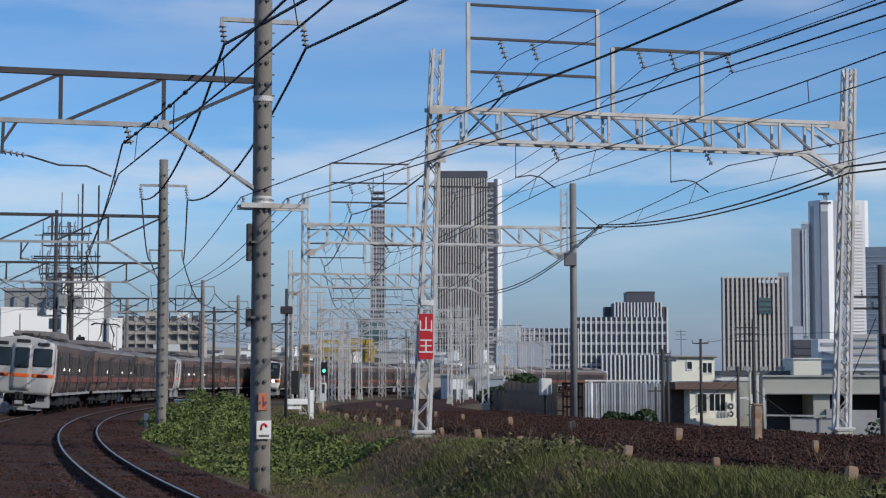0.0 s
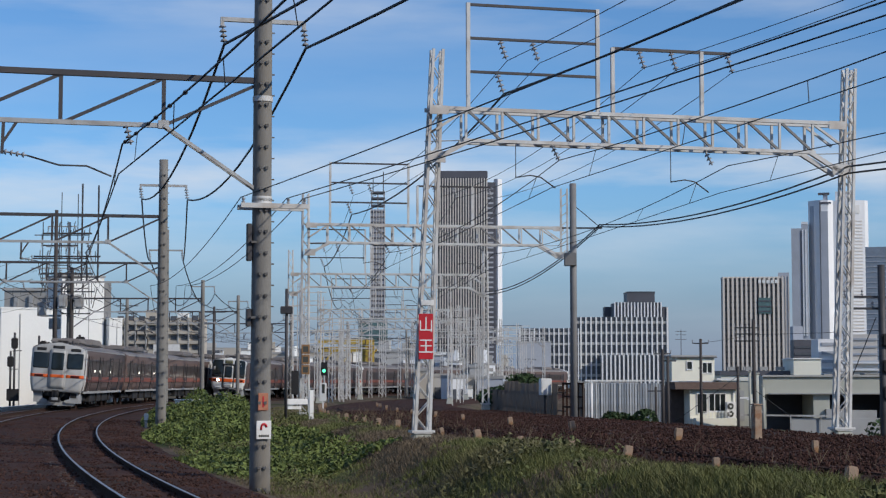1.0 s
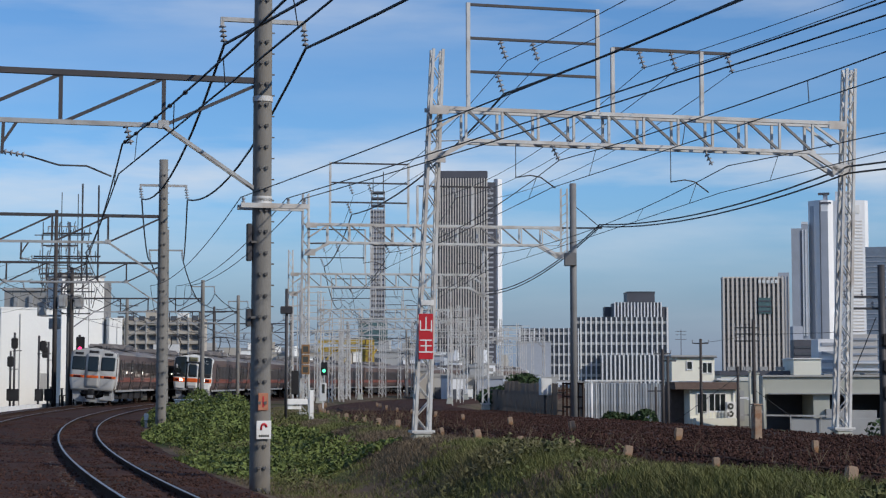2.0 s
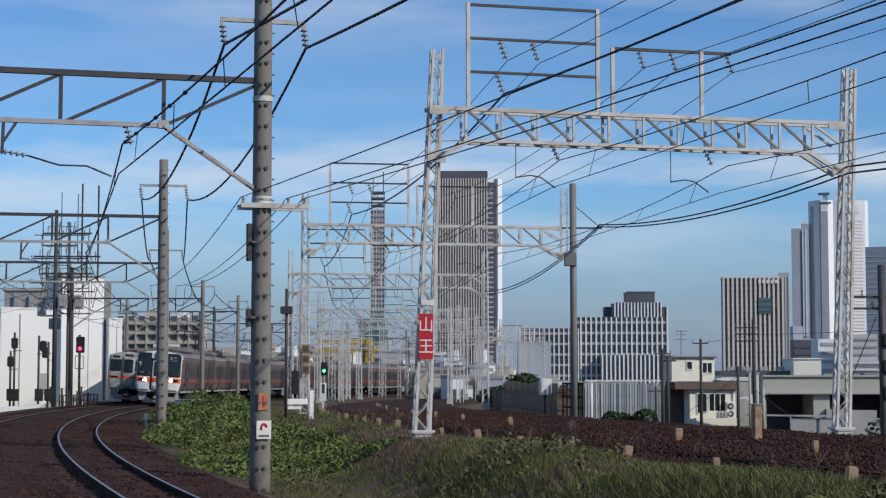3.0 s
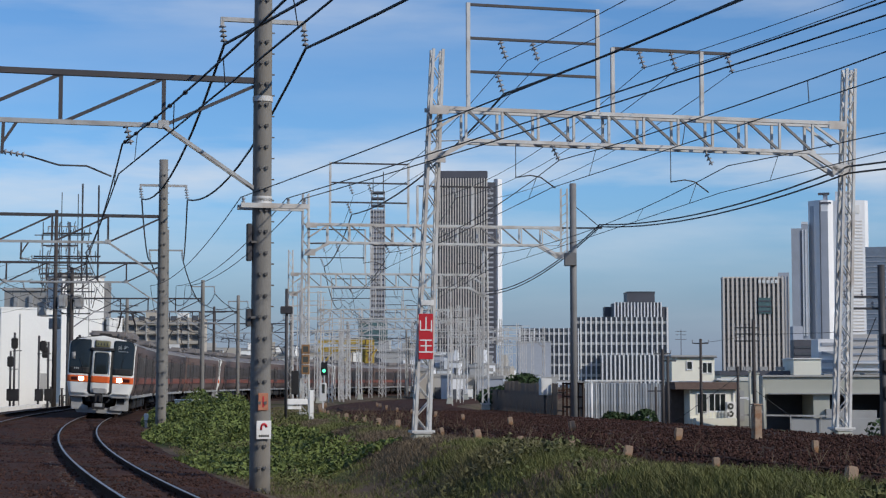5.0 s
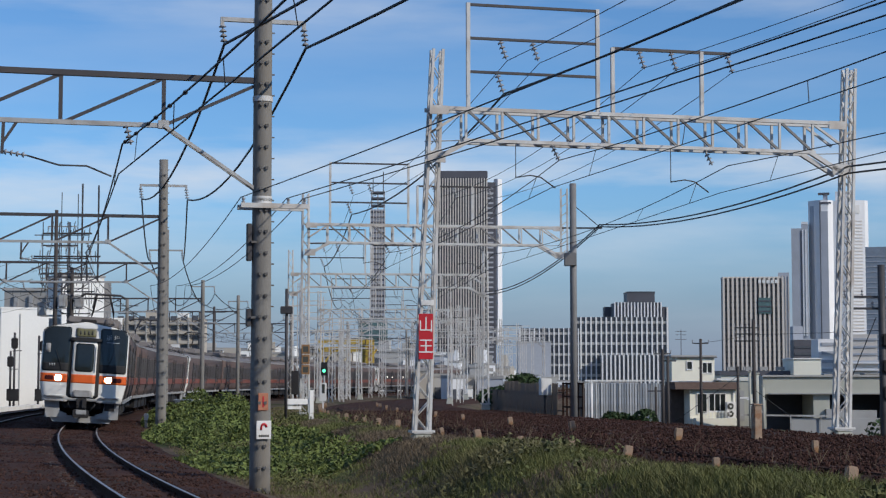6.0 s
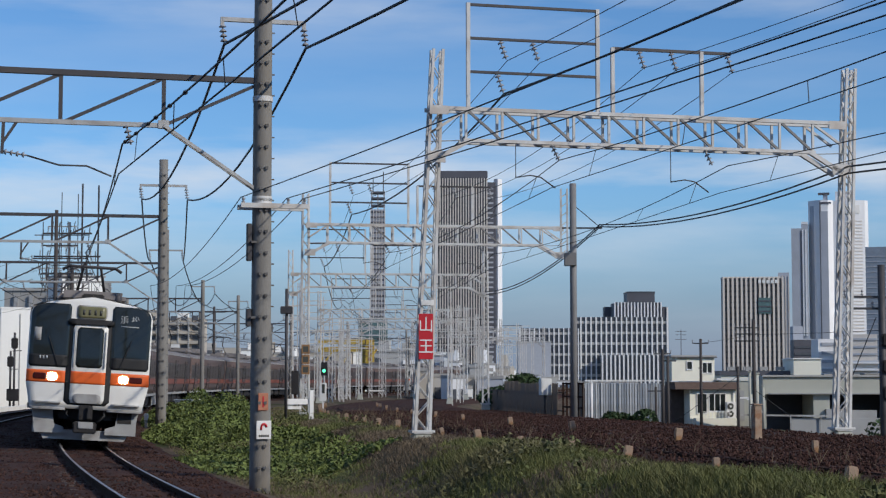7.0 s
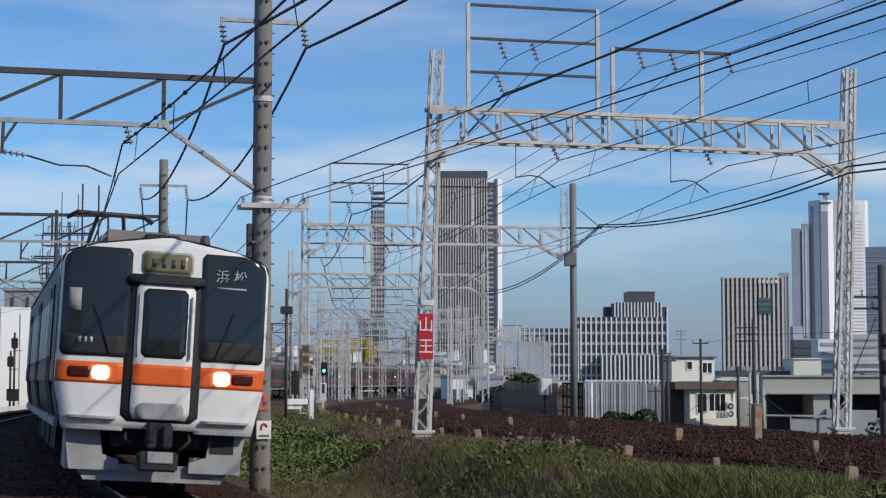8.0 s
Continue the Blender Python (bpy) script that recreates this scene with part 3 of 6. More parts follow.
            place_text("浜 松", 0.21, M_DIMLETTER, mask, Matrix.Translation((x, face_y(x, z) - 0.030, z)) @ pose(0, 0, 0, 96, 0, 9), "white destination characters")
            fp("writing_bar", (0.72, 1.16, 2.95, 2.975), M_DIMLETTER, mask, proud=0.026, nx=2, nz=1, depth=0.005)
            for x in (-1.18, -1.10, -1.02):
                fp("number_bar", (x - 0.022, x + 0.022, 2.07, 2.15), M_DIMLETTER, mask, proud=0.026, nx=1, nz=1, depth=0.005)
            fp("paper_notice", (-1.36, -1.19, 2.52, 2.84), M_SKIRT, mask, "pale notice behind the windshield", proud=0.026, nx=2, nz=2, depth=0.005)
        else:
            zt, zb = 3.06, 2.18
            for s in (-1, 1):
                wx = sorted((s * 0.50, s * 1.49))
                fp("windshield", (wx[0], wx[1], zb, zt), M_GLASS, mask, "dark windshield", inset=0.10, corner=0.06, nz=16, nx=8, proud=0.022)
                fp("orange_stripe", (wx[0], wx[1], 1.68, 1.85), M_ORANGE, mask, "orange stripe across the front", inset=0.0, proud=0.018)
                tx = s * 1.0
                fp("lamp_housing", (tx - 0.25, tx + 0.25, 1.69, 1.83), M_TAIL, mask, "unlit dark lamp housing", proud=0.03, corner=0.03)
                fp("roof_display", (s * 0.95 - 0.27, s * 0.95 + 0.27, 3.17, 3.33), M_RUBBER, mask, "small dark roof display", proud=0.03, corner=0.03)
            fp("door_surround", (-0.48, 0.48, 1.06, 3.28), M_SKIRT, mask, "grey frame of the passage door", proud=0.05, depth=0.08, corner=0.06, nz=20)
            door = fp("front_door", (-0.39, 0.39, 1.10, 3.20), M_SHADEDWHITE, mask, "white passage door", proud=0.06, depth=0.06, nz=12)
            fp("orange_stripe", (-0.39, 0.39, 1.68, 1.85), M_ORANGE, door, proud=0.066)
            fp("door_window", (-0.34, 0.34, 2.10, 3.08), M_GLASS, door, "dark door window", proud=0.068, corner=0.05, nz=16)
            fp("destination_box", (-0.32, 0.32, 3.30, 3.46), M_RUBBER, mask, proud=0.03, corner=0.03)
        # skirt, coupler and hoses
        for s in (-1, 1):
            bm = bmesh.new()
            plate(bm, [(s * x, z) for x, z in ((1.30, 0.88), (0.80, 0.88), (0.74, 0.50), (0.50, 0.42), (0.50, 0.27), (1.20, 0.27))], -CAR / 2 + 0.25, 0.10)
            quadbox(bm, (s * 1.23, -CAR / 2 + 0.9, 0.56), (0.05, 1.2, 0.58))
            part("skirt", bm, M_SKIRT, car, "light grey plough skirt")
            if s > 0:
                boxpart("skirt_recess", (0.96, -CAR / 2 + 0.245, 0.70), (0.34, 0.02, 0.26), M_UNDER, car)
            bm = bmesh.new()
            tube(bm, [(s * 0.42, -CAR / 2 + 0.2, 0.98), (s * 0.46, -CAR / 2 + 0.0, 0.74), (s * 0.28, -CAR / 2 + 0.02, 0.55)], 0.03, 6)
            part("hose", bm, M_RUBBER, car)
        bm = bmesh.new()
        plate(bm, [(-1.12, 0.36), (1.12, 0.36), (0.98, 0.12), (-0.98, 0.12)], -CAR / 2 + 0.36, 0.10)
        part("plough", bm, M_SKIRT, car, "grey snow plough plate")
        boxpart("underframe", (0, -CAR / 2 + 0.42, 0.80), (1.30, 0.30, 0.36), M_UNDER, car, bevel=0.02)
        bm = bmesh.new()
        quadbox(bm, (0, -CAR / 2 - 0.08, 0.80), (0.34, 0.55, 0.36))
        quadbox(bm, (0.10, -CAR / 2 - 0.38, 0.80), (0.14, 0.16, 0.32))
        quadbox(bm, (-0.12, -CAR / 2 - 0.34, 0.82), (0.10, 0.10, 0.22))
        coupler = part("coupler", bm, M_UNDER, car, "black automatic coupler", bevel=0.02)
        boxpart("connector_box", (0, -CAR / 2 - 0.15, 0.44), (0.56, 0.42, 0.28), M_UNDER, coupler, bevel=0.03)
        boxpart("connector_cover", (0.02, -CAR / 2 - 0.37, 0.50), (0.36, 0.04, 0.16), M_SKIRT, coupler, bevel=0.01)
        bm = bmesh.new()
        tube(bm, [(0.62, -CAR / 2 + 1.1, 3.55), (0.62, -CAR / 2 + 1.1, 3.72), (0.62, -CAR / 2 + 1.1, 3.80)], 0.10, 10, 0.05)
        part("roof_aerial", bm, M_DARKSTEEL, car)
        boxpart("roof_box", (0, -CAR / 2 + 1.5, 3.70), (0.55, 0.5, 0.16), M_UNDER, car, bevel=0.03)
    else:
        boxpart("gangway", (0, -CAR / 2 - 0.12, 2.1), (1.1, 0.5, 2.1), M_RUBBER, car, "black bellows between cars")
    # small glowing panels imitate bright reflections on the windows
    if lit:
        for y in lit:
            bm = bmesh.new()
            side_panel(bm, y - 0.10, y + 0.10, 2.06, 2.20, 1, 0.020)
            part("window_highlight", bm, M_LIT, car, "glowing spot standing in for a highlight on the window")
    return car


TURN = Matrix.Rotation(math.pi, 4, "Z")
new_cab = build_car("stainless commuter train car with a white and orange cab, headlights on", True, (), "new", True)
new_mid = build_car("stainless commuter train car with an orange band", False, (), "new", False)
old_cab = build_car("stainless commuter train car with a white cab end, driving away", True, (-5.2, -3.0, 2.1), "old", False)
old_mid = build_car("stainless commuter train car with an orange band, driving away", False, (-4.0, 3.1, 7.9), "old", True)
I4 = Matrix.Identity(4)
TRAIN_B = [(new_cab, False), (new_mid, False), (copy_thing(new_cab, I4), True), (copy_thing(new_cab, I4), False), (copy_thing(new_mid, I4), False), (copy_thing(new_cab, I4), True), (copy_thing(new_cab, I4), False), (copy_thing(new_cab, I4), True)]
TRAIN_A = [(old_cab, False), (old_mid, False), (copy_thing(old_cab, I4), True), (copy_thing(old_cab, I4), False), (copy_thing(old_cab, I4), True)]


def front_b(t):
    return -110.8 + 18.6 * (8.0 - t)


def rear_a(t):
    return -51.7 + 15.4 * t


def motions():
    """Train B runs towards the viewer, train A away."""
    times = [0.5 * i for i in range(17)]
    for cars, head, off, z in ((TRAIN_B, front_b, OFF_B + 0.09, 0.03), (TRAIN_A, rear_a, OFF_A + 0.09, 0.13)):
        for i, (car, turned) in enumerate(cars):
            rows = []
            for t in times:
                st = head(t) + CAR / 2 + i * PITCH
                m = spot(st, off, z, BODY_LEAN)
                rows.append((t, m @ TURN if turned else m))
            walk(car, rows)


# ---- line-side structures of the curved main line ----
def insulator(bm, p, q, r=0.075, n=4):
    """String of porcelain sheds from p to q."""
    p, q = Vector(p), Vector(q)
    tube(bm, [p, q], 0.018, 5)
    for i in range(n):
        c = p + (q - p) * ((i + 0.5) / n)
        d = (q - p).normalized() * 0.035
        tube(bm, [c - d, c + d * 0.2], r * 0.55, 8, r)


def concrete_pole(st, off, zb, zt, r0, r1, label, arm_z=None, steps=True, arm=0.78):
    pole = holder("concrete_pole", spot(st, off, 0), label, "utility pole", "poles of the main line")
    bm = bmesh.new()
    n = 10
    tube(bm, [(0, 0, zb + (zt - zb) * i / n) for i in range(n + 1)], r0, 20, r1)
    part("shaft", bm, M_POLE, pole)
    if arm_z:
        bm = bmesh.new()
        bar(bm, (-arm, 0, arm_z), (arm, 0, arm_z), 0.08)
        cross = part("cross_arm", bm, M_GALV, pole)
        for s in (-1, 1):
            barpart("hanger", (s * arm, 0, arm_z + 0.04), (s * arm, 0, arm_z - 0.12), 0.07, M_GALV, cross)
            bm = bmesh.new()
            insulator(bm, (s * arm, 0, arm_z - 0.1), (s * (arm - 0.0) + 0.04, 0, arm_z - 0.46))
            part("insulator", bm, M_PORCELAIN, cross)
    if steps:
        z, k = zb + 0.8, 0
        while z < zt - 0.3:
            for s in (-1, 1):
                bm = bmesh.new()
                rr = r0 + (r1 - r0) * (z - zb) / (zt - zb)
                quadbox(bm, (s * 0.055, -rr - 0.012, z), (0.055, 0.05, 0.05))
                bar(bm, (s * 0.08, -rr - 0.03, z + 0.03), (s * 0.045, -rr - 0.02, z - 0.05), 0.016)
                part("step", bm, M_BAND, pole)
            bm = bmesh.new()
            bar(bm, (rr - 0.02, 0, z + 0.2), (rr + 0.05, 0, z + 0.2), 0.025)
            part("step_bolt", bm, M_BAND, pole)
            z += 0.40
    return pole


def main_truss(st, zt, depth, left, right, label, panel=1.88, w=0.085):
    """Truss beam from a pole across both tracks."""
    t = holder("catenary_beam", spot(st, 0, 0), label, "catenary beam", "beams of the main line")
    barpart("top_chord", (left, 0, zt), (right, 0, zt), w * 1.25, M_BEAM, t)
    x_end = right - 1.86
    barpart("bottom_chord", (left + 1.7, 0, zt - depth), (x_end, 0, zt - depth), w, M_GALV, t)
    x, k = x_end, 0
    while x > left + 1.7:
        barpart("vertical", (x, 0, zt), (x, 0, zt - depth), w * 0.85, M_BEAM, t)
        barpart("diagonal", (x + 0.0, 0, zt - 0.03), (max(x - panel, left + 1.7) + 0.05, 0, zt - depth), w * 0.7, M_BEAM, t)
        x -= panel
    for a, b, s in ((x_end, right - 0.12, 1), (left + 1.7, left + 0.12, -1)):
        barpart("diagonal", (a, 0, zt - depth), (b, 0, zt - 0.08), w * 0.7, M_BEAM, t)
        barpart("knee_brace", (a, -0.05, zt - depth), (b, -0.05, zt - depth - 1.15), w * 0.7, M_GALV, t)
        barpart("knee_brace", (a, 0.09, zt - depth), (b, 0.09, zt - depth - 1.15), w * 0.7, M_GALV, t)
        boxpart("gusset", (a, 0, zt - depth + 0.02), (0.20, 0.12, 0.15), M_GALV, t)
    # hangers and insulators for the two contact lines
    for off in (0.0, OFF_A):
        bm = bmesh.new()
        insulator(bm, (off + 0.0, 0, zt - depth), (off + 0.10, 0, zt - depth - 0.38))
        part("insulator", bm, M_PORCELAIN, t)
    for off in (-2.2,):
        bm = bmesh.new()
        bar(bm, (off, 0, zt - depth), (off - 0.02, 0, zt - depth - 0.62), 0.06)
        bar(bm, (off + 0.25, 0, zt - depth), (off, 0, zt - depth - 0.40), 0.05)
        br = part("bracket", bm, M_BEAM, t)
        bm = bmesh.new()
        insulator(bm, (off, 0, zt - depth - 0.58), (off + 0.42, 0, zt - depth - 0.64), 0.06)
        part("insulator", bm, M_PORCELAIN, br)
        bm = bmesh.new()
        tube(bm, [(off + 0.42, 0, zt - depth - 0.64), (off + 1.0, 0, zt - depth - 0.80), (off + 1.5, 0, zt - depth - 0.80), (off + 1.95, 0, zt - depth - 0.98)], 0.018, 6)
        part("steady_arm", bm, M_DARKSTEEL, br)
    return t


POLES = [(-103.5, 2.55, -1.2, 10.6, 0.20, 0.165), (-75.3, 2.55, -0.5, 9.25, 0.185, 0.15), (-50.9, 2.68, -0.5, 8.9, 0.185, 0.15),
         (-14.5, 2.5, -0.5, 8.55, 0.16, 0.13), (8.0, 2.5, -0.5, 8.6, 0.16, 0.13), (38.0, 2.5, -0.5, 8.5, 0.16, 0.13), (68.0, 2.5, -0.5, 8.5, 0.16, 0.13), (98.0, 2.5, -0.5, 8.5, 0.16, 0.13), (128.0, 2.5, -0.5, 8.5, 0.16, 0.13)]
for i, (st, off, zb, zt, r0, r1) in enumerate(POLES):
    concrete_pole(st, off, zb, zt, r0, r1, "weathered round concrete pole beside the curved track", (8.42, 8.35, 7.9, 8.1, 8.1, 8.1, 8.1, 8.1, 8.1)[i], i < 2)
    concrete_pole(st, -6.6, zb, zt - 0.2, r0, r1, "weathered round concrete pole beyond the far track", None, False)
    main_truss(st, 7.27, 0.92, -6.6, off, "grey steel truss beam over the main line")


# ---- lattice portals of the second line ----
def lattice_column(parent, x, zb, zt, w0, w1, d0, seg, single, tilt=0.0):
    """Four chords with crossed lacing, tapering towards the top."""
    bm = bmesh.new()
    n = max(4, int((zt - zb) / seg))
    lev = [(zb + (zt - zb) * i / n, (w0 + (w1 - w0) * i / n) / 2, (d0 + (w1 - d0) * i / n) / 2) for i in range(n + 1)]
    quadbox(bm, (x, 0, zb + 0.04), (w0 + 0.2, d0 + 0.2, 0.05))
    col = part("column", bm, M_WHITESTEEL, parent, "lattice steel column")
    for sx in (-1, 1):
        for sy in (-1, 1):
            barpart("corner_angle", (x + sx * lev[0][1], sy * lev[0][2], zb), (x + tilt + sx * lev[-1][1], sy * lev[-1][2], zt), 0.065, M_WHITESTEEL, col)
    made = []
    for i in range(n):
        (za, wa, da), (zc, wc, dc) = lev[i], lev[i + 1]
        s = 1 if i % 2 else -1
        xa, xc = x + tilt * i / n, x + tilt * (i + 1) / n
        pairs = [((xa - s * wa, -da, za), (xc + s * wc, -dc, zc)), ((xa - s * wa, da, za), (xc + s * wc, dc, zc)),
                 ((xa - wa, -s * da, za), (xc - wc, s * dc, zc)), ((xa + wa, s * da, za), (xc + wc, -s * dc, zc))]
        if single:
            for p, q in pairs:
                barpart("lacing", p, q, 0.05, M_WHITESTEEL, col, 0.015)
        else:
            made += pairs
    if made:
        bm = bmesh.new()
        for p, q in made:
            bar(bm, p, q, 0.045, 0.02)
        tagged(part("lacing", bm, M_WHITESTEEL, col), kind="stuff")
    return col


def portal(st, half0, half1, zb, zcol, zt, depth, detail, label, frames=True, right_col=True):
    c = middle2(st)
    g = holder("lattice_portal", spot(st, c, 0), label, "catenary portal", "portals of the second line")
    for x, s in ((-half0, -1), (half1, 1))[:2 if right_col else 1]:
        col = lattice_column(g, x - (0.12 if detail else 0.0), zb + 0.02, zcol, 0.33, 0.22, 0.20, 0.36, detail, 0.36 if detail else 0.0)
        xb = x - (0.12 if detail else 0.0)
        bm = bmesh.new()
        quadbox(bm, (xb, 0, zb - 0.25), (0.56, 0.5, 0.5))
        for v in bm.verts:
            if v.co.z > zb - 0.1:
                v.co.x = xb + (v.co.x - xb) * 0.7
                v.co.y *= 0.7
        part("footing", bm, M_PALE, col, "flared concrete footing", bevel=0.03)
        boxpart("base_plate", (xb, 0, zb + 0.03), (0.42, 0.36, 0.05), M_WHITESTEEL, col)
    W = half0 + half1
    n = int(round(W / 0.86))
    for y in (-0.22, 0.22):
        barpart("top_chord", (-half0, y, zt), (half1, y, zt), 0.085, M_WHITESTEEL, g)
        barpart("bottom_chord", (-half0 + 0.8, y, zt - depth), (half1 - 0.8, y, zt - depth), 0.075, M_WHITESTEEL, g)
    for i in range(1, n):
        x = -half0 + W * i / n
        for y in (-0.22, 0.22):
            barpart("vertical", (x, y, zt), (x, y, zt - depth), 0.055, M_WHITESTEEL, g)
            if i < n - 1 and y < 0:
                xa, xb = x, x + W / n
                barpart("diagonal", (xa, y, zt), (xb, y, zt - depth), 0.055, M_MAST, g)
    bm = bmesh.new()
    for i in range(n):
        xa, xb = -half0 + W * i / n, -half0 + W * (i + 1) / n
        bar(bm, (xa, 0.22, zt - depth), (xb, -0.22, zt - depth), 0.045, 0.02)
    tagged(part("lacing", bm, M_WHITESTEEL, g), kind="stuff")
    for x, s in ((-half0, 1), (half1, -1)):
        for y in (-0.22, 0.22):
            barpart("knee_brace", (x + s * 0.95, y, zt - depth), (x + s * 0.1, y, zt - depth - 0.48), 0.10, M_WHITESTEEL, g)
            barpart("end_diagonal", (x + s * 0.15, y, zt - 0.5), (x + s * 0.9, y, zt), 0.055, M_WHITESTEEL, g)
        boxpart("gusset", (x + s * 0.16, -0.26, zt - depth - 0.40), (0.42, 0.02, 0.26), M_WHITESTEEL, g)
        boxpart("gusset", (x + s * 0.22, -0.26, zt - 0.05), (0.44, 0.02, 0.2), M_WHITESTEEL, g)
    # outrigger frames on the beam with feeder insulators
    if frames:
        fx0, fx1 = -half0 + 0.97, -half0 + 4.10
        f = barpart("frame_post", (fx0, 0, zt), (fx0, 0, zt + 2.50), 0.085, M_WHITESTEEL, g)
        barpart("frame_post", (fx1, 0, zt), (fx1, 0, zt + 2.50), 0.085, M_WHITESTEEL, g)
        for z in (2.46, 1.68, 0.90):
            barpart("frame_rail", (fx0, 0, zt + z), (fx1, 0, zt + z), 0.06, M_BEAM, g)
        gx0, gx1 = -half0 + 4.47, -half0 + 6.70
        for x in (gx0, gx1):
            barpart("frame_post", (x, 0, zt), (x, 0, zt + 1.62), 0.085, M_WHITESTEEL, g)
        barpart("frame_rail", (gx0, 0, zt + 1.60), (gx1 + 0.75, 0, zt + 1.60), 0.07, M_BEAM, g)
        for x, z in ((1.73, 1.64), (2.50, 1.64), (1.66, 0.86), (5.12, 1.56), (5.92, 1.56), (7.35, 1.56)):
            x -= half0
            bm = bmesh.new()
            insulator(bm, (x, 0, zt + z), (x + 0.15, 0, zt + z - 0.42), 0.085)
            part("insulator", bm, M_PORCELAIN, g)
    for o in (-1.9, 1.9):
        bm = bmesh.new()
        insulator(bm, (o - 0.1, 0, zt - depth), (o + 0.1, 0, zt - depth - 0.36))
        part("insulator", bm, M_PORCELAIN, g)
    return g


PORTALS = [(-97.8, 4.95, 5.35, 0.42, 9.15, 7.78, 0.72), (-67.5, 5.15, 5.25, 0.3, 9.0, 7.78, 0.72), (-39.5, 5.2, 5.6, 0.3, 8.8, 7.5, 0.72),
           (5.0, 5.2, 5.2, 0.3, 8.8, 7.3, 0.72), (38.0, 5.2, 5.2, 0.3, 8.8, 7.4, 0.72), (72.0, 5.2, 5.2, 0.3, 8.8, 7.4, 0.72), (104.0, 5.2, 5.2, 0.3, 8.8, 7.4, 0.72)]
for i, (st, h0, h1, zb, zcol, zt, dep) in enumerate(PORTALS):
    portal(st, h0, h1, zb, zcol, zt, dep, i == 0, "pale painted steel lattice portal with feeder frames", right_col=i != 1)
# fittings of the nearest portal and poles
def sign_plate(m, w, h, material, label, name="sign"):
    s = holder(name, m, label, "sign")
    boxpart("plate", (0, 0, 0), (w, 0.02, h), material, s, bevel=0.004)
    return s


g1 = spot(-97.8, middle2(-97.8))
s = sign_plate(g1 @ pose(-5.02, -0.20, 2.60, 0, 0, -3), 0.33, 1.02, M_RED, "red enamel sign with two white characters on the lattice column")
place_text("山", 0.36, M_LETTER, s, pose(0, -0.014, 0.24, 90, 0, 0), "white character")
place_text("王", 0.36, M_LETTER, s, pose(0, -0.014, -0.24, 90, 0, 0), "white character")
sign_plate(g1 @ pose(-4.98, -0.18, 3.36, 0, 0, 0), 0.30, 0.12, M_WHITEPAINT, "small blank white plate on the lattice column")
p1 = spot(-103.5, 2.55)
s = sign_plate(p1 @ pose(0.03, -0.235, 0.70, 0, 0, 6), 0.28, 0.34, M_WHITEPAINT, "white notice with a red arched arrow on the pole")
bm = bmesh.new()
tube(bm, [(0.05 * math.cos(a), 0, 0.05 + 0.06 * math.sin(a)) for a in fine(0.0, math.pi, 8)] + [(-0.05, 0, 0.0)], 0.022, 6)
o = part("arrow", bm, M_RED, s)
o.location = (0, -0.014, 0)
for x in (-0.08, -0.04, 0.0, 0.04, 0.08):
    boxpart("writing_bar", (x, -0.013, -0.11), (0.028, 0.006, 0.04), M_INK, s)
s = sign_plate(p1 @ pose(0.02, -0.205, 1.22, 0, 0, 6), 0.19, 0.32, mat("orange_tape", (0.42, 0.17, 0.10), 0.7, vary=0.25, scale=6), "faded orange patch with a red stroke on the pole")
boxpart("red_stroke", (0, -0.013, 0.0), (0.03, 0.006, 0.2), M_RED, s)
# control boxes and cable pipe on the pole
for z0, z1 in ((3.85, 4.55), (2.62, 2.95)):
    s = holder("junction_box", p1 @ pose(-0.24, -0.02, (z0 + z1) / 2), "dark junction box strapped to the concrete pole", "junction box")
    boxpart("case", (0, 0, 0), (0.09, 0.16, z1 - z0), M_DARKSTEEL, s, bevel=0.01)
    boxpart("strap", (0.07, 0, 0), (0.10, 0.30, 0.04), M_BAND, s)
for z in (6.92, 4.98, 5.02):
    bm = bmesh.new()
    tube(bm, [(0, 0, z - 0.05), (0, 0, z + 0.05)], 0.193, 20, caps=False)
    thing("steel_band", bm, M_WHITESTEEL, "pale steel band clamped round the pole", "clamp", "bands").matrix_basis = p1
s = holder("wire_bracket", p1 @ pose(0.12, -0.1, 4.88), "pale channel bracket across the concrete pole", "bracket")
barpart("channel", (-0.55, -0.12, 0), (0.72, -0.12, 0), 0.09, M_WHITESTEEL, s)
barpart("channel", (-0.55, 0.32, 0), (0.72, 0.32, 0), 0.09, M_WHITESTEEL, s)
for x in (-0.5, 0.35, 0.66):
    bm = bmesh.new()
    insulator(bm, (x, -0.1, 0.04), (x, -0.1, 0.16), 0.04, 2)
    part("insulator", bm, M_PORCELAIN, s)


# ---- wires ----
def wire(pts, r, sag, name, label, seg=12, group="wires", first=None):
    """Cable through supports, hanging in an arc between them; first: the sag of the span over the viewer."""
    line = []
    for k, (a, b) in enumerate(zip(pts[:-1], pts[1:])):
        a, b = Vector(a), Vector(b)
        L = (b - a).length * (math.sqrt(first / sag) if k == 0 and first else 1.0)
        for i in range(seg):
            u = i / seg
            line.append(a.lerp(b, u) - Vector((0, 0, 4 * sag * (L / 30) ** 2 * u * (1 - u))))
    line.append(Vector(pts[-1]))
    bm = bmesh.new()
    tube(bm, line, r, 5)
    return thing(name, bm, M_WIRE, label, "wire", group), line


def feeder_points(dx, zoff, near):
    out = [Vector((near, 9.0, 7.94))]
    arms = (8.42, 8.35, 7.9, 8.1, 8.1, 8.1, 8.1, 8.1, 8.1)
    return out + [rail(p[0], p[1] + dx, arms[i] + zoff) for i, p in enumerate(POLES)]


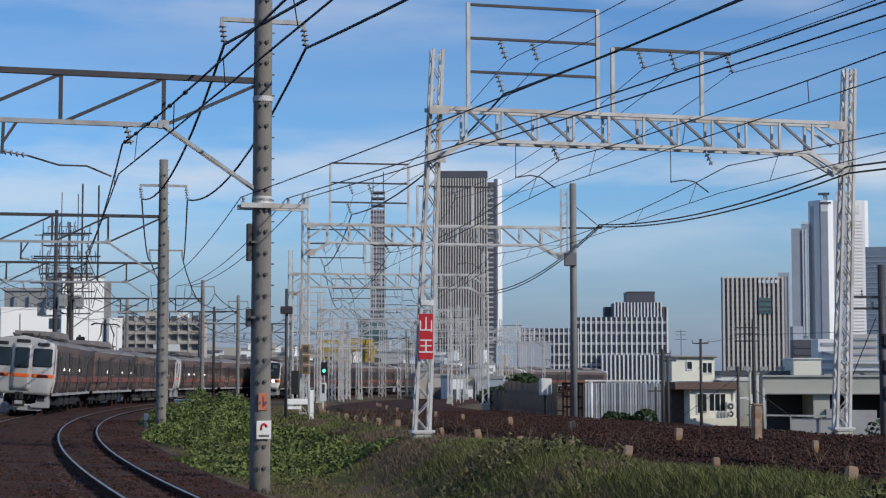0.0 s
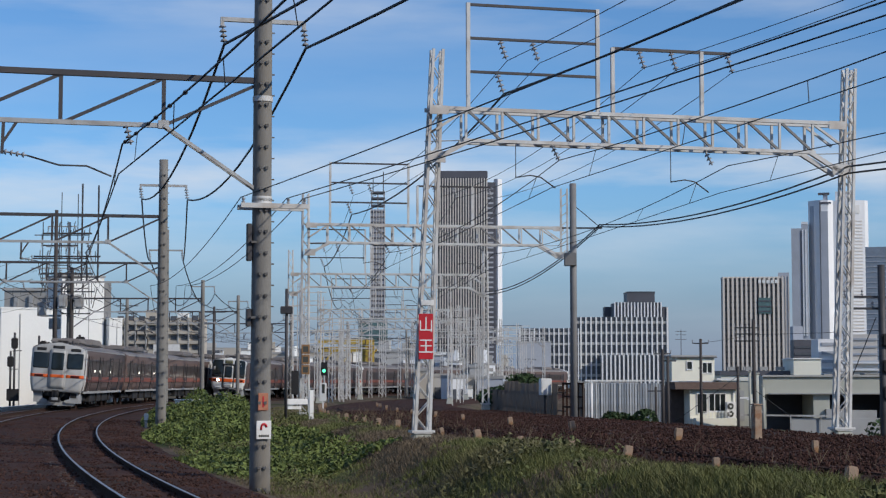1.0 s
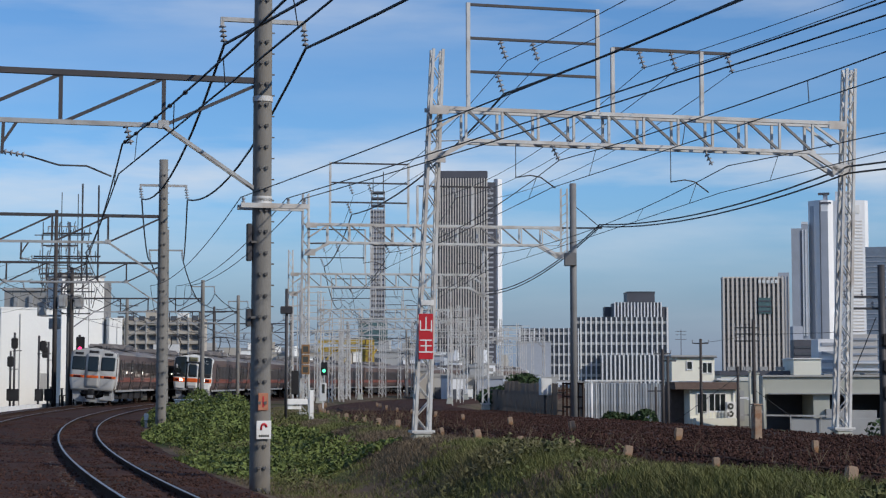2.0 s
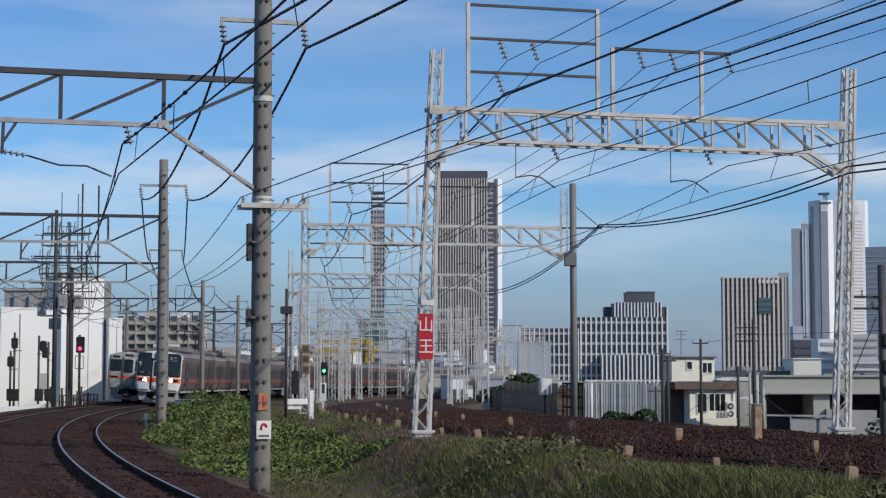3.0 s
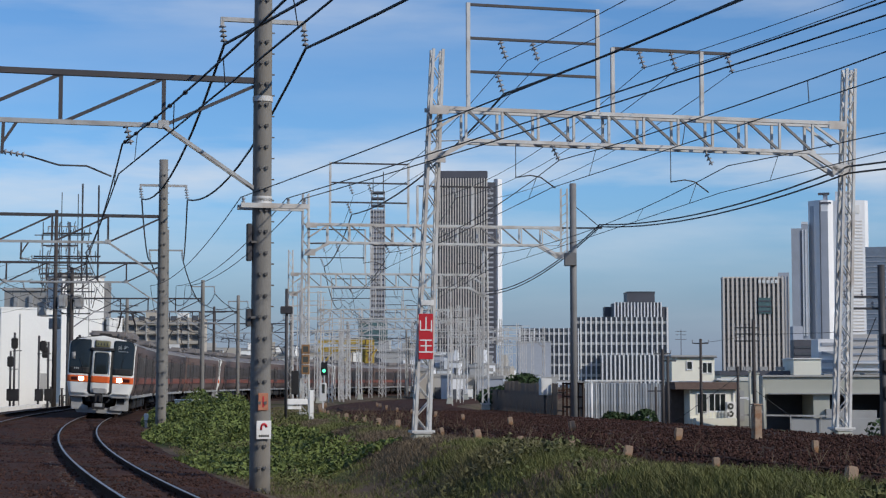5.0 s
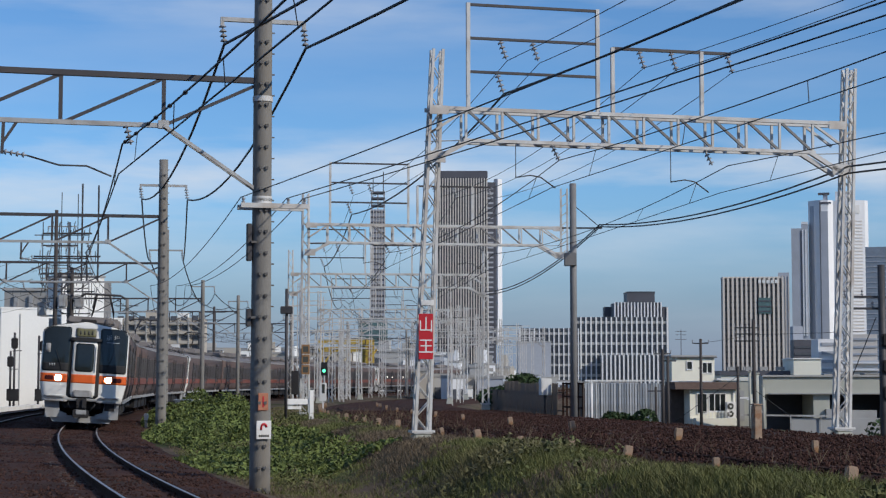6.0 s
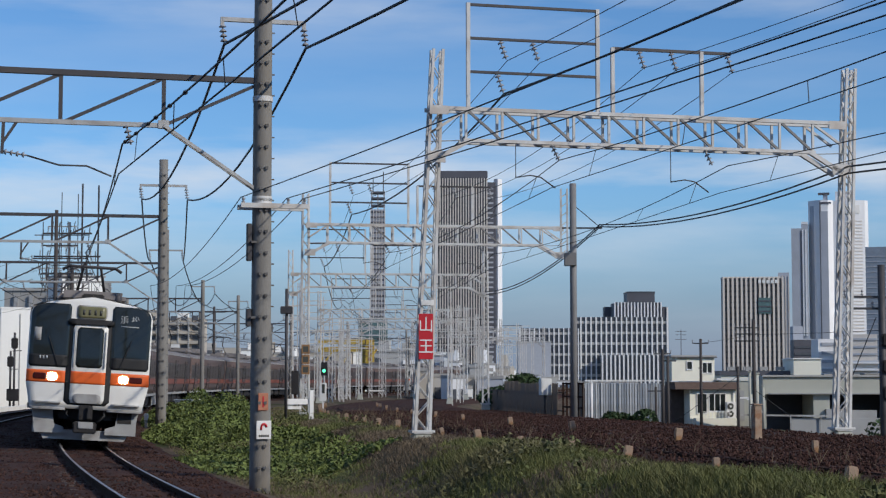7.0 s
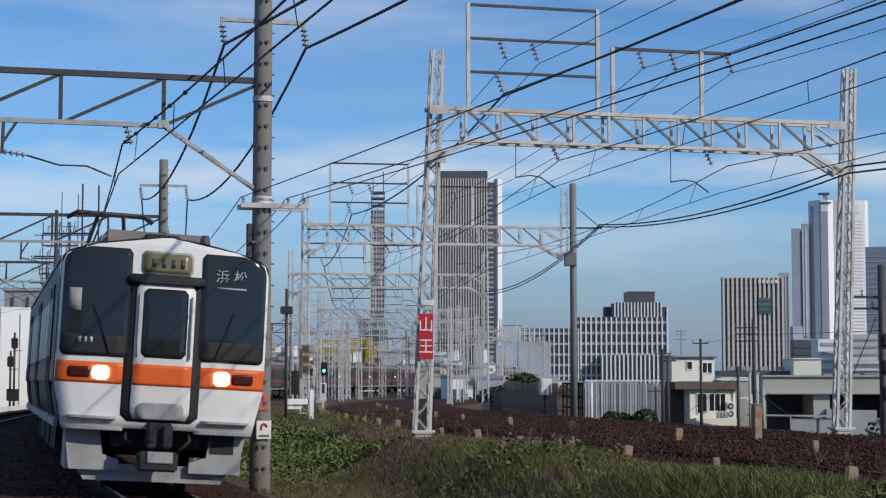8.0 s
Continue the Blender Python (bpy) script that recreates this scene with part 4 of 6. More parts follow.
for dx, near in ((-0.74, 5.8), (0.82, 7.2)):
    wire(feeder_points(dx, -0.48, near), 0.028, 0.98, "feeder_cable", "thick black feeder cable hung from pole insulators", first=0.3)
for dx, near in ((-0.4, 5.05), (0.47, 6.5), (0.78, 6.9)):
    wire([(near, 9.0, 5.05)] + [rail(p[0], p[1] + dx, 5.05 - (0 if i == 0 else 0.17)) for i, p in enumerate(POLES)], 0.010, 0.45, "telephone_wire", "thin dark line-side wire between poles", first=0.1)
BEAMS = [p[0] for p in POLES]
for off, mn, cn in ((OFF_B, 1.45, 1.6), (OFF_A, -4.4, -4.25)):
    _, mess = wire([(mn, 9.0, 5.98)] + [rail(s, off + 0.10, 5.98) for s in BEAMS], 0.017, 0.42, "messenger_wire", "dark messenger wire above the curved track", first=0.3)
    _, cont = wire([(cn, 9.0, 5.42)] + [rail(s, off + 0.04, 5.42) for s in BEAMS], 0.014, 0.02, "contact_wire", "dark contact wire above the curved track")
    bm = bmesh.new()
    for p, q in list(zip(mess, cont))[1::2]:
        bar(bm, p, q, 0.012)
    thing("hanger_wires", bm, M_WIRE, "thin droppers between messenger and contact wire", "wire", kind="stuff")
# beads of stress insulators on the nearest messenger wire
beads = holder("insulator_string", Matrix.Identity(4), "black beads clamped along the messenger wire", "insulator")
a, b = Vector((1.45, 9.0, 5.98)), rail(-103.5, OFF_B + 0.10, 5.98)
for i in range(6):
    u = 0.985 - 0.052 * i - 0.008 * (i % 3)
    v = u - 0.0025
    L = (b - a).length
    pa, pb = (a.lerp(b, k) - Vector((0, 0, 4 * 0.3 * (L / 30) ** 2 * k * (1 - k))) for k in (u, v))
    bm = bmesh.new()
    tube(bm, [pa, (pa + pb) / 2, pb], 0.036, 8)
    part("bead", bm, M_WIRE, beads)
PST = [p[0] for p in PORTALS]
for o, mn, cn in ((-1.9, 10.2, 10.5), (2.3, 15.0, 14.8)):
    _, mess = wire([(mn, 10.0, 6.7)] + [rail(s, middle2(s) + o + 0.1, 6.70 - (0.25 if s > -50 else 0)) for s in PST], 0.012, 0.42, "messenger_wire", "dark messenger wire of the second line", first=0.3)
    _, cont = wire([(cn, 10.0, 6.05)] + [rail(s, middle2(s) + o - 0.1, 6.05 - (0.25 if s > -50 else 0)) for s in PST], 0.010, 0.02, "contact_wire", "dark contact wire of the second line")
    bm = bmesh.new()
    for p, q in list(zip(mess, cont))[1::2]:
        bar(bm, p, q, 0.011)
    thing("hanger_wires", bm, M_WIRE, "thin droppers between messenger and contact wire", "wire", kind="stuff")
FEEDERS = [(1.90, 1.19, 0.0095, 9.2), (2.68, 1.17, 0.0095, 10.3), (1.83, 0.42, 0.026, 10.6), (5.25, 1.17, 0.0095, 14.45), (6.05, 1.15, 0.0095, 14.25), (7.48, 1.15, 0.0095, 16.9)]
for x, z, r, near in FEEDERS:
    pts = [(near, 10.0, 7.78 + z)]
    pts += [rail(p[0], middle2(p[0]) - p[1] + x, p[5] + z) for p in PORTALS]
    wire(pts, r, 0.55, "feeder_cable" if r > 0.02 else "feeder_wire", "dark feeder line over the lattice portals", first=0.3)
# heavy cables between the dark mast and the portal column
for dz in (0.0, 0.16):
    wire([(14.6 + 1.2 * dz, 10.0, 6.5 + dz), rail(-98.3, middle2(-98.3) + 5.3, 6.55 + dz), (5.95, 66, 7.45 + dz * 0.5), rail(-39.5, middle2(-39.5) + 5.6, 6.4 + dz)], 0.024, 0.55, "feeder_cable",
         "heavy black cable between a mast and the portal")
# droop of a steady arm at each portal
for st, zt in ((-97.8, 7.78), (-67.5, 7.78), (-39.5, 7.5)):
    for o in (-1.9, 1.9):
        m = spot(st, middle2(st))
        bm = bmesh.new()
        zc = 6.05 - (0.25 if st > -50 else 0)
        tube(bm, [m @ Vector((o - 0.95, 0, zc + 0.22)), m @ Vector((o - 0.6, 0, zc + 0.28)), m @ Vector((o - 0.35, 0, zc + 0.24)), m @ Vector((o, 0, zc))], 0.016, 6)
        bar(bm, m @ Vector((o - 0.95, 0, zc + 0.2)), m @ Vector((o - 0.95, 0, zt - 0.72)), 0.018)
        thing("steady_arm", bm, M_DARKSTEEL, "dark steady arm pulling the contact wire", "steady arm", "steady arms")


# ---- line-side posts and signals ----
def post(name, x, y, zb, zt, r, material, label, category="pole", r2=None):
    h = holder(name, pose(x, y, 0), label, category)
    bm = bmesh.new()
    tube(bm, [(0, 0, zb), (0, 0, (zb + zt) / 2), (0, 0, zt)], r, 12, r2 if r2 else r)
    part("shaft", bm, material, h)
    return h


def crossarm(h, z, w, n, dx=0.0, material=None):
    a = barpart("cross_arm", (dx - w, 0.1, z), (dx + w, 0.1, z), 0.08, material or M_DARKSTEEL, h)
    for i in range(n):
        x = dx - w + 2 * w * i / max(1, n - 1)
        bm = bmesh.new()
        insulator(bm, (x, 0.1, z + 0.04), (x, 0.1, z + 0.26), 0.06, 2)
        part("insulator", bm, M_PORCELAIN, a)


m = post("steel_mast", 4.94, 66, -0.5, 9.1, 0.13, M_MAST, "grey steel mast with cable arms carrying the portal beam", "mast")
boxpart("terminal_box", (-0.12, -0.1, 6.2), (0.46, 0.3, 0.5), M_MAST, m, bevel=0.02)
for dx in (-0.46, -0.22):
    barpart("lattice_leg", (dx, 0, 6.4), (dx, 0, 8.9), 0.075, M_WHITESTEEL, m)
for i in range(7):
    barpart("lattice_bar", (-0.46, 0, 6.4 + i * 0.36), (-0.22, 0, 6.58 + i * 0.36), 0.035, M_WHITESTEEL, m)
barpart("cross_arm", (-0.5, 0, 7.4), (1.1, 0, 7.4), 0.06, M_DARKSTEEL, m)
barpart("stay", (0.0, 0, 8.3), (1.0, 0, 7.45), 0.03, M_DARKSTEEL, m)

m = post("signal_post", -6.1, 68, -0.4, 5.2, 0.06, M_DARKSTEEL, "dark slim post with a signal box near its top", "signal")
boxpart("signal_head", (0.0, 0, 4.36), (0.46, 0.3, 0.30), M_DARKSTEEL, m, bevel=0.02)
boxpart("lower_box", (0.34, 0.1, 1.55), (0.28, 0.25, 0.92), M_UNDER, m, bevel=0.02)

m = post("railway_signal", -8.7, 128, -0.4, 3.3, 0.07, M_GALV, "colour light signal showing green", "signal")
boxpart("backplate", (0, -0.05, 2.5), (0.46, 0.08, 1.0), M_RUBBER, m, bevel=0.12)
bm = bmesh.new()
tube(bm, [(0, -0.10, 2.36), (0, -0.13, 2.36)], 0.115, 16)
part("lamp", bm, M_LAMPGREEN, m, "lit green lamp")
for z in (1.4, 0.9):
    boxpart("ladder_rung", (0.0, -0.08, z), (0.34, 0.03, 0.05), M_GALV, m)

m = post("railway_signal", -26.0, 125, -0.4, 4.9, 0.09, M_BROWNSTEEL, "colour light signal showing red beside the far track", "signal")
boxpart("backplate", (0.06, -0.06, 4.2), (0.62, 0.08, 1.15), M_RUBBER, m, bevel=0.14)
bm = bmesh.new()
tube(bm, [(0.05, -0.11, 3.93), (0.05, -0.15, 3.93)], 0.13, 16)
part("lamp", bm, M_LAMPRED, m, "lit red lamp")
for z in (3.4, 2.5):
    barpart("ladder_rail", (-0.28, -0.1, z), (0.3, -0.1, z), 0.05, M_DARKSTEEL, m)
for x in (-0.28, 0.3):
    barpart("ladder_side", (x, -0.1, 2.5), (x, -0.1, 3.4), 0.04, M_DARKSTEEL, m)

for x, y, zt, head in ((-28.2, 115, 4.8, 0.0), (-26.6, 115, 4.6, 0.3), (-26.2, 116, 4.2, -0.2), (-28.7, 116, 3.6, 0.0)):
    m = post("signal_post", x, y, -0.4, zt, 0.075, M_DARKSTEEL, "dark trackside signal seen from behind", "signal")
    boxpart("signal_head", (head, 0, zt - 0.7), (0.42, 0.25, 0.72), M_UNDER, m, bevel=0.06)
    boxpart("relay_box", (0.05, 0, 0.7), (0.5, 0.35, 0.8), M_UNDER, m, bevel=0.03)
    barpart("bracket", (-0.1, -0.1, zt - 1.2), (head + 0.5, -0.1, zt - 1.2), 0.05, M_DARKSTEEL, m)
for i, (x, zt) in enumerate([(-25.7, 1.1), (-25.35, 1.0), (-24.9, 0.9), (-24.3, 0.8), (-27.0, 1.2), (-25.0, 1.2)]):
    m = post("marker_post", x, 118 + i * 0.6, -0.4, zt, 0.07, M_BROWNSTEEL, "short dark trackside post", "post")
    boxpart("cap", (0, 0, zt), (0.18, 0.18, 0.05), M_BROWNSTEEL, m)

# power distribution poles with many arms
for x, y, zt, arms in ((-26.25, 118, 13.2, ((10.8, 1.2, 3), (9.9, 1.9, 5), (8.9, 1.2, 3), (8.25, 2.0, 6), (7.2, 1.4, 4))),
                       (-25.35, 119, 9.3, ((8.7, 1.5, 4), (7.7, 1.3, 4), (6.2, 1.0, 3)))):
    m = post("utility_pole", x, y, -0.4, zt, 0.17, M_BROWNSTEEL, "dark utility pole crowded with cross arms", "utility pole", 0.12)
    for z, w, n in arms:
        crossarm(m, z, w, n, 0.25)
    for dx, z0, z1 in ((0.35, 9.8, 14.4), (1.75, 8.3, 15.0), (-0.9, 8.3, 12.4)):
        barpart("antenna", (dx, 0, z0), (dx, 0, z1), 0.05 if dx < 1 else 0.10, M_DARKSTEEL, m)
    boxpart("transformer", (0.5, 0, 7.0), (0.6, 0.6, 0.9), M_GALV, m, bevel=0.1)
    for sx in (-1, 1):
        barpart("brace", (sx * 1.1, 0.1, 8.25), (0, 0.1, 7.6), 0.05, M_DARKSTEEL, m)
for z, a in ((8.5, -1.6), (8.5, 1.9), (10.1, -1.5), (10.1, 2.1), (7.5, 1.6)):
    wire([(-26.2 + a, 118, z), (-60 + a, 160, z - 0.6)], 0.012, 0.35, "power_wire", "thin dark power line to the utility pole")
m = post("antenna_frame", -25.9, 120.5, -0.4, 12.6, 0.10, M_MAST, "pale frame of thin crossed rods behind the utility poles", "frame")
for z, w in ((12.3, 1.0), (11.7, 1.9), (10.9, 1.1), (10.2, 1.5), (9.4, 2.1), (8.7, 1.4), (8.0, 1.9), (7.1, 1.2), (6.6, 1.6)):
    barpart("rod", (-w - 0.5, 0, z), (w - 0.5, 0, z), 0.075, M_GALV, m)
    for k in range(4):
        x = -w + 2 * w * (k + 0.5) / 4
        barpart("rod", (x - 0.5, 0, z - 0.5), (x - 0.35, 0, z + 0.35), 0.045, M_DARKSTEEL, m)
crng = random.Random(77)
for z, w in ((11.8, 1.7), (10.2, 2.3), (9.0, 1.8)):
    barpart("main_arm", (-w - 0.1, -0.15, z), (w - 0.1, -0.15, z), 0.11, M_DARKSTEEL, m)
    for k in range(7):
        x = -w + 2 * w * (k + 0.5) / 7
        bm = bmesh.new()
        insulator(bm, (x, -0.15, z + 0.05), (x + crng.uniform(-0.08, 0.08), -0.15, z + 0.45), 0.09, 3)
        part("insulator", bm, M_PORCELAIN, m)
for k in range(26):
    x, z = crng.uniform(-2.0, 1.9), crng.uniform(6.4, 11.0)
    barpart("rod", (x, crng.uniform(-0.2, 0.2), z), (x + crng.uniform(-0.35, 0.35), 0.0, z + crng.uniform(0.6, 1.7)), 0.04, M_DARKSTEEL if k % 3 else M_GALV, m)
for x, z, w, h in ((-1.75, 6.55, 0.55, 0.95), (-0.85, 5.55, 0.75, 0.75), (-1.15, 6.1, 1.4, 0.12)):
    boxpart("switch_case", (x, -0.3, z), (w, 0.4, h), M_GALV, m, "pale grey switch case", bevel=0.03)
barpart("rod", (-1.6, 0, 6.6), (-1.3, 0, 10.2), 0.05, M_GALV, m)
barpart("rod", (1.5, 0, 6.6), (1.2, 0, 10.2), 0.05, M_GALV, m)
# pale masts crowding the far part of the second line
rng = random.Random(41)
for k in range(34):
    st = 5 + k * 2.8 + rng.uniform(-2, 2)
    q = rail(st, rng.choice((7.0, 8.4, 9.8, 19.8)))
    h = rng.uniform(6.0, 9.0)
    m = holder("catenary_mast", pose(q.x, q.y, 0), "pale slender lattice mast far along the line", "mast", "far masts")
    for dx in (-0.17, 0.17):
        barpart("leg", (dx, 0, -0.4), (dx * 0.7, 0, h), 0.07, M_WHITESTEEL, m)
    bm = bmesh.new()
    for i in range(int(h / 0.5)):
        sg = 0.16 if i % 2 else -0.16
        bar(bm, (-sg, 0, i * 0.5), (sg, 0, i * 0.5 + 0.5), 0.045)
    tagged(part("lacing", bm, M_WHITESTEEL, m), kind="stuff")
    for z in (h - 0.4, h - 1.4):
        barpart("arm", (-1.6, 0, z), (1.6, 0, z + 0.1), 0.07, M_WHITESTEEL, m)
# far poles beyond the curve
for x, y, zt in ((-29.0, 160, 9.0), (-26.5, 190, 9.2), (-20.6, 157, 8.3)):
    m = post("utility_pole", x, y, -0.4, zt, 0.15, M_BROWNSTEEL, "distant dark utility pole", "utility pole", 0.11)
    crossarm(m, zt - 0.5, 1.0, 4)
    crossarm(m, zt - 1.2, 0.8, 3)

# right of the second line
for x, y, zt, lab in ((17.7, 120, 4.5, "brown wooden-looking utility pole"), (19.9, 118, 2.6, "short brown pole"), (14.45, 115, 3.7, "grey utility pole"), (14.4, 112, 3.2, "grey utility pole"), (15.2, 125, 1.2, "short thin brown pole")):
    m = post("utility_pole", x, y, -3.2, zt, 0.12, M_BROWNSTEEL, lab + " behind the embankment", "utility pole", 0.09)
    crossarm(m, zt - 0.3, 0.55, 3)
    barpart("step", (-0.2, 0, zt - 2.0), (0.2, 0, zt - 2.0), 0.04, M_DARKSTEEL, m)
m = post("utility_pole", 20.1, 113, -3.2, 5.6, 0.12, M_BROWNSTEEL, "utility pole with three crowded cross arms", "utility pole")
for z in (5.05, 4.65, 4.2):
    crossarm(m, z, 0.75, 5, -0.45)
m = post("utility_pole", 15.1, 60, -3.2, 5.6, 0.13, M_DARKSTEEL, "dark utility pole with a transformer and insulators", "utility pole")
crossarm(m, 4.5, 0.9, 4, -0.35)
crossarm(m, 4.1, 0.7, 3, -0.3)
for z in (3.0, 2.1, 1.2):
    boxpart("switch_box", (0.1, -0.1, z), (0.34, 0.3, 0.45), M_UNDER, m, bevel=0.06)
barpart("drop_cable", (-0.2, 0, 3.8), (-1.3, 0, 1.2), 0.03, M_WIRE, m)
wire([(17.7, 119, 4.2), (20.1, 112.5, 4.6), (40, 90, 5.6)], 0.012, 0.3, "power_wire", "thin line between utility poles")
wire([(15.3, 116, -1.1), (19.8, 117, 2.0)], 0.02, 0.0, "stay_wire", "pale stay wire of a pole")
wire([(20.7, 116, 1.0), (23.0, 116, -0.7)], 0.02, 0.0, "stay_wire", "pale stay wire of a pole")

# white crossed board
s = holder("white_board", pose(-4.95, 62, 0.05, 0, 0, 24), "white wooden T-shaped barrier board in the grass", "barrier")
boxpart("rail_board", (-0.12, 0, 0.83), (0.95, 0.06, 0.20), M_WHITEPAINT, s, bevel=0.01)
boxpart("upright", (0.28, -0.06, 0.62), (0.16, 0.08, 1.25), M_WHITEPAINT, s, bevel=0.01)
boxpart("low_board", (-0.3, 0.1, 0.62), (0.5, 0.05, 0.12), M_WHITEPAINT, s, bevel=0.01)
# white cabinet by pole
s = holder("equipment_cabinet", pose(-11.1, 76, 0.2), "low white trackside cabinet", "cabinet")
boxpart("case", (0, 0, 0.32), (1.0, 0.5, 0.48), M_WHITEPAINT, s, bevel=0.02)
boxpart("lid", (0, 0, 0.59), (1.1, 0.6, 0.06), M_WHITEPAINT, s, bevel=0.01)
s = holder("equipment_cabinet", pose(-12.2, 72, 0), "small white trackside post box", "cabinet")
boxpart("case", (0, 0, 0.14), (0.16, 0.16, 0.28), M_WHITEPAINT, s, bevel=0.02)
boxpart("foot", (0, 0, -0.14), (0.10, 0.10, 0.34), M_GALV, s)
# white board on thin poles above the far track
s = holder("notice_board", pose(-28.5, 180, 0), "pale blank board on a thin pole", "sign board")
boxpart("board", (0, 0, 4.6), (2.7, 0.10, 1.6), M_WHITEPAINT, s)
barpart("leg", (0, 0.12, -0.4), (0, 0.12, 5.2), 0.12, M_DARKSTEEL, s)
# yellow plates on the second portal's column
g2 = spot(-67.5, middle2(-67.5))
for z in (2.85, 2.45, 2.05):
    s = sign_plate(g2 @ pose(-5.15, -0.32, z), 0.32, 0.36, M_MARKORANGE, "yellow plate with a dark square on the lattice column")
    boxpart("dark_mark", (0, -0.013, 0), (0.20, 0.006, 0.22), M_INK, s)
# round disc sign and white posts farther along
s = holder("trackside_sign", pose(-7.2, 105, 0), "white framed trackside sign with a dark oval", "sign")
boxpart("board", (0, 0, 0.95), (0.42, 0.05, 1.1), M_WHITEPAINT, s, bevel=0.02)
boxpart("oval", (0.02, -0.035, 1.15), (0.16, 0.02, 0.55), M_INK, s, bevel=0.008)
barpart("leg", (0, 0.05, -0.3), (0, 0.05, 0.5), 0.08, M_WHITEPAINT, s)
m = post("slim_lattice_mast", -8.6, 105, -0.3, 7.5, 0.05, M_WHITESTEEL, "slim pale mast beside the second line", "mast")
for i in range(16):
    barpart("rung", (-0.14, 0, 0.4 + i * 0.44), (0.14, 0, 0.62 + i * 0.44), 0.03, M_WHITESTEEL, m)
barpart("side_leg", (-0.15, 0, -0.3), (-0.15, 0, 7.5), 0.05, M_WHITESTEEL, m)

# concrete markers along the second line
rng = random.Random(5)
bm = bmesh.new()
quadbox(bm, (0, 0, 0.08), (0.18, 0.10, 0.24))
marker_mesh = finish("block", bm, M_MARK, 0.02)
bm = bmesh.new()
quadbox(bm, (0, 0, -0.16), (0.12, 0.12, 0.34))
stake_mesh = finish("stake", bm, M_MARKORANGE)
for i in range(26):
    st = -117 + i * 4.1 + rng.uniform(-0.5, 0.5)
    for o in (-3.55, -0.05):
        if o > -1 and i % 2:
            continue
        big = rng.uniform(0.6, 1.0)
        m = holder("line_marker", spot(st, middle2(st) + o, RAIL2 + rise2(st) + (0.05 if o > -1 else -0.04), rng.uniform(-14, 14)) @ Matrix.Scale(big, 4), "small weathered concrete marker in the ballast", "marker", "line markers")
        for me in (marker_mesh, stake_mesh):
            c = new(me.name.split(".")[0], me)
            c.parent = m
m = holder("marker_post", spot(-100.5, middle2(-100.5) + 2.0, 0), "ochre square post in the ballast", "post")
boxpart("shaft", (0, 0, 0.60), (0.19, 0.19, 0.95), M_MARK, m, bevel=0.02)
boxpart("cap", (0, 0, 1.09), (0.21, 0.21, 0.04), M_MARK, m, bevel=0.01)

# fence and sheds on the right of the second line
fence = holder("board_fence", Matrix.Identity(4), "weathered grey board fence beside the second line", "fence")
bm = bmesh.new()
quadbox(bm, (0, 0, 0), (0.03, 0.14, 1.0))
board = finish("board", bm, M_FENCE)
for i in range(190):
    st = -66 + i * 0.2
    if 9 < i < 30:
        continue
    tall = 1.65 if i < 90 else (1.75 if i < 120 else 1.25)
    b = new("board", board)
    b.parent = fence
    b.matrix_basis = spot(st, middle2(st) + 6.4, 0.1 + tall / 2 - 0.25, rng.uniform(-1.5, 1.5)) @ Matrix.Diagonal((1, 1, tall + rng.uniform(-0.05, 0.05), 1))
for z in (0.3, 1.1):
    for a in range(-62, -29, 4):
        barpart("fence_rail", rail(a, middle2(a) + 6.46, z), rail(a + 4, middle2(a + 4) + 6.46, z), 0.06, M_BROWNSTEEL, fence)
shed = holder("timber_rack", Matrix.Identity(4), "open rusty rack of pipes beside the fence", "rack")
for i in range(6):
    st = -66 + i * 0.9
    barpart("upright", rail(st, middle2(st) + 6.4, -0.3), rail(st, middle2(st) + 6.4, 1.55), 0.09, M_RAIL, shed)
for z in (0.5, 0.95, 1.5):
    barpart("shelf_bar", rail(-66, middle2(-66) + 6.4, z), rail(-61.5, middle2(-61.5) + 6.4, z), 0.08, M_RAIL, shed)
s = holder("equipment_cabinet", spot(-58.6, middle2(-58.6) + 6.1, 0), "white trackside cabinet on a post", "cabinet")
boxpart("case", (0, 0, 1.35), (0.5, 0.5, 0.75), M_WHITEPAINT, s, bevel=0.02)
boxpart("door", (0, -0.26, 1.35), (0.40, 0.02, 0.62), M_WHITEPAINT, s, bevel=0.008)
barpart("leg", (0, 0, -0.3), (0, 0, 1.0), 0.12, M_DARKSTEEL, s)
m = post("white_post", 6.1, 72, -0.5, 1.55, 0.06, M_WHITEPAINT, "thin white post by the fence", "post")
boxpart("cap", (0, 0, 1.56), (0.14, 0.14, 0.05), M_WHITEPAINT, m)

# low concrete trough along the far side
trough = holder("cable_trough", Matrix.Identity(4), "pale concrete cable trough beyond the far track", "cable trough")
bm = bmesh.new()
quadbox(bm, (0, 0, 0), (0.45, 1.96, 0.42))
tm = finish("trough_cover", bm, M_WHITEWALL)
for i in range(46):
    st = -76 + i * 2.0
    c = new("trough_cover", tm)
    c.parent = trough
    c.matrix_basis = spot(st, -7.7, -0.12)
rack = holder("low_railing", Matrix.Identity(4), "low dark railing beyond the far track", "railing")
for i in range(12):
    st = -16 + i * 1.3
    barpart("baluster", rail(st, -6.9, -0.3), rail(st, -6.9, 0.62), 0.08, M_BROWNSTEEL, rack)
barpart("top_rail", rail(-16, -6.9, 0.62), rail(-1.7, -6.9, 0.62), 0.08, M_BROWNSTEEL, rack)
barpart("top_rail", rail(-16, -6.9, 0.2), rail(-1.7, -6.9, 0.2), 0.06, M_BROWNSTEEL, rack)


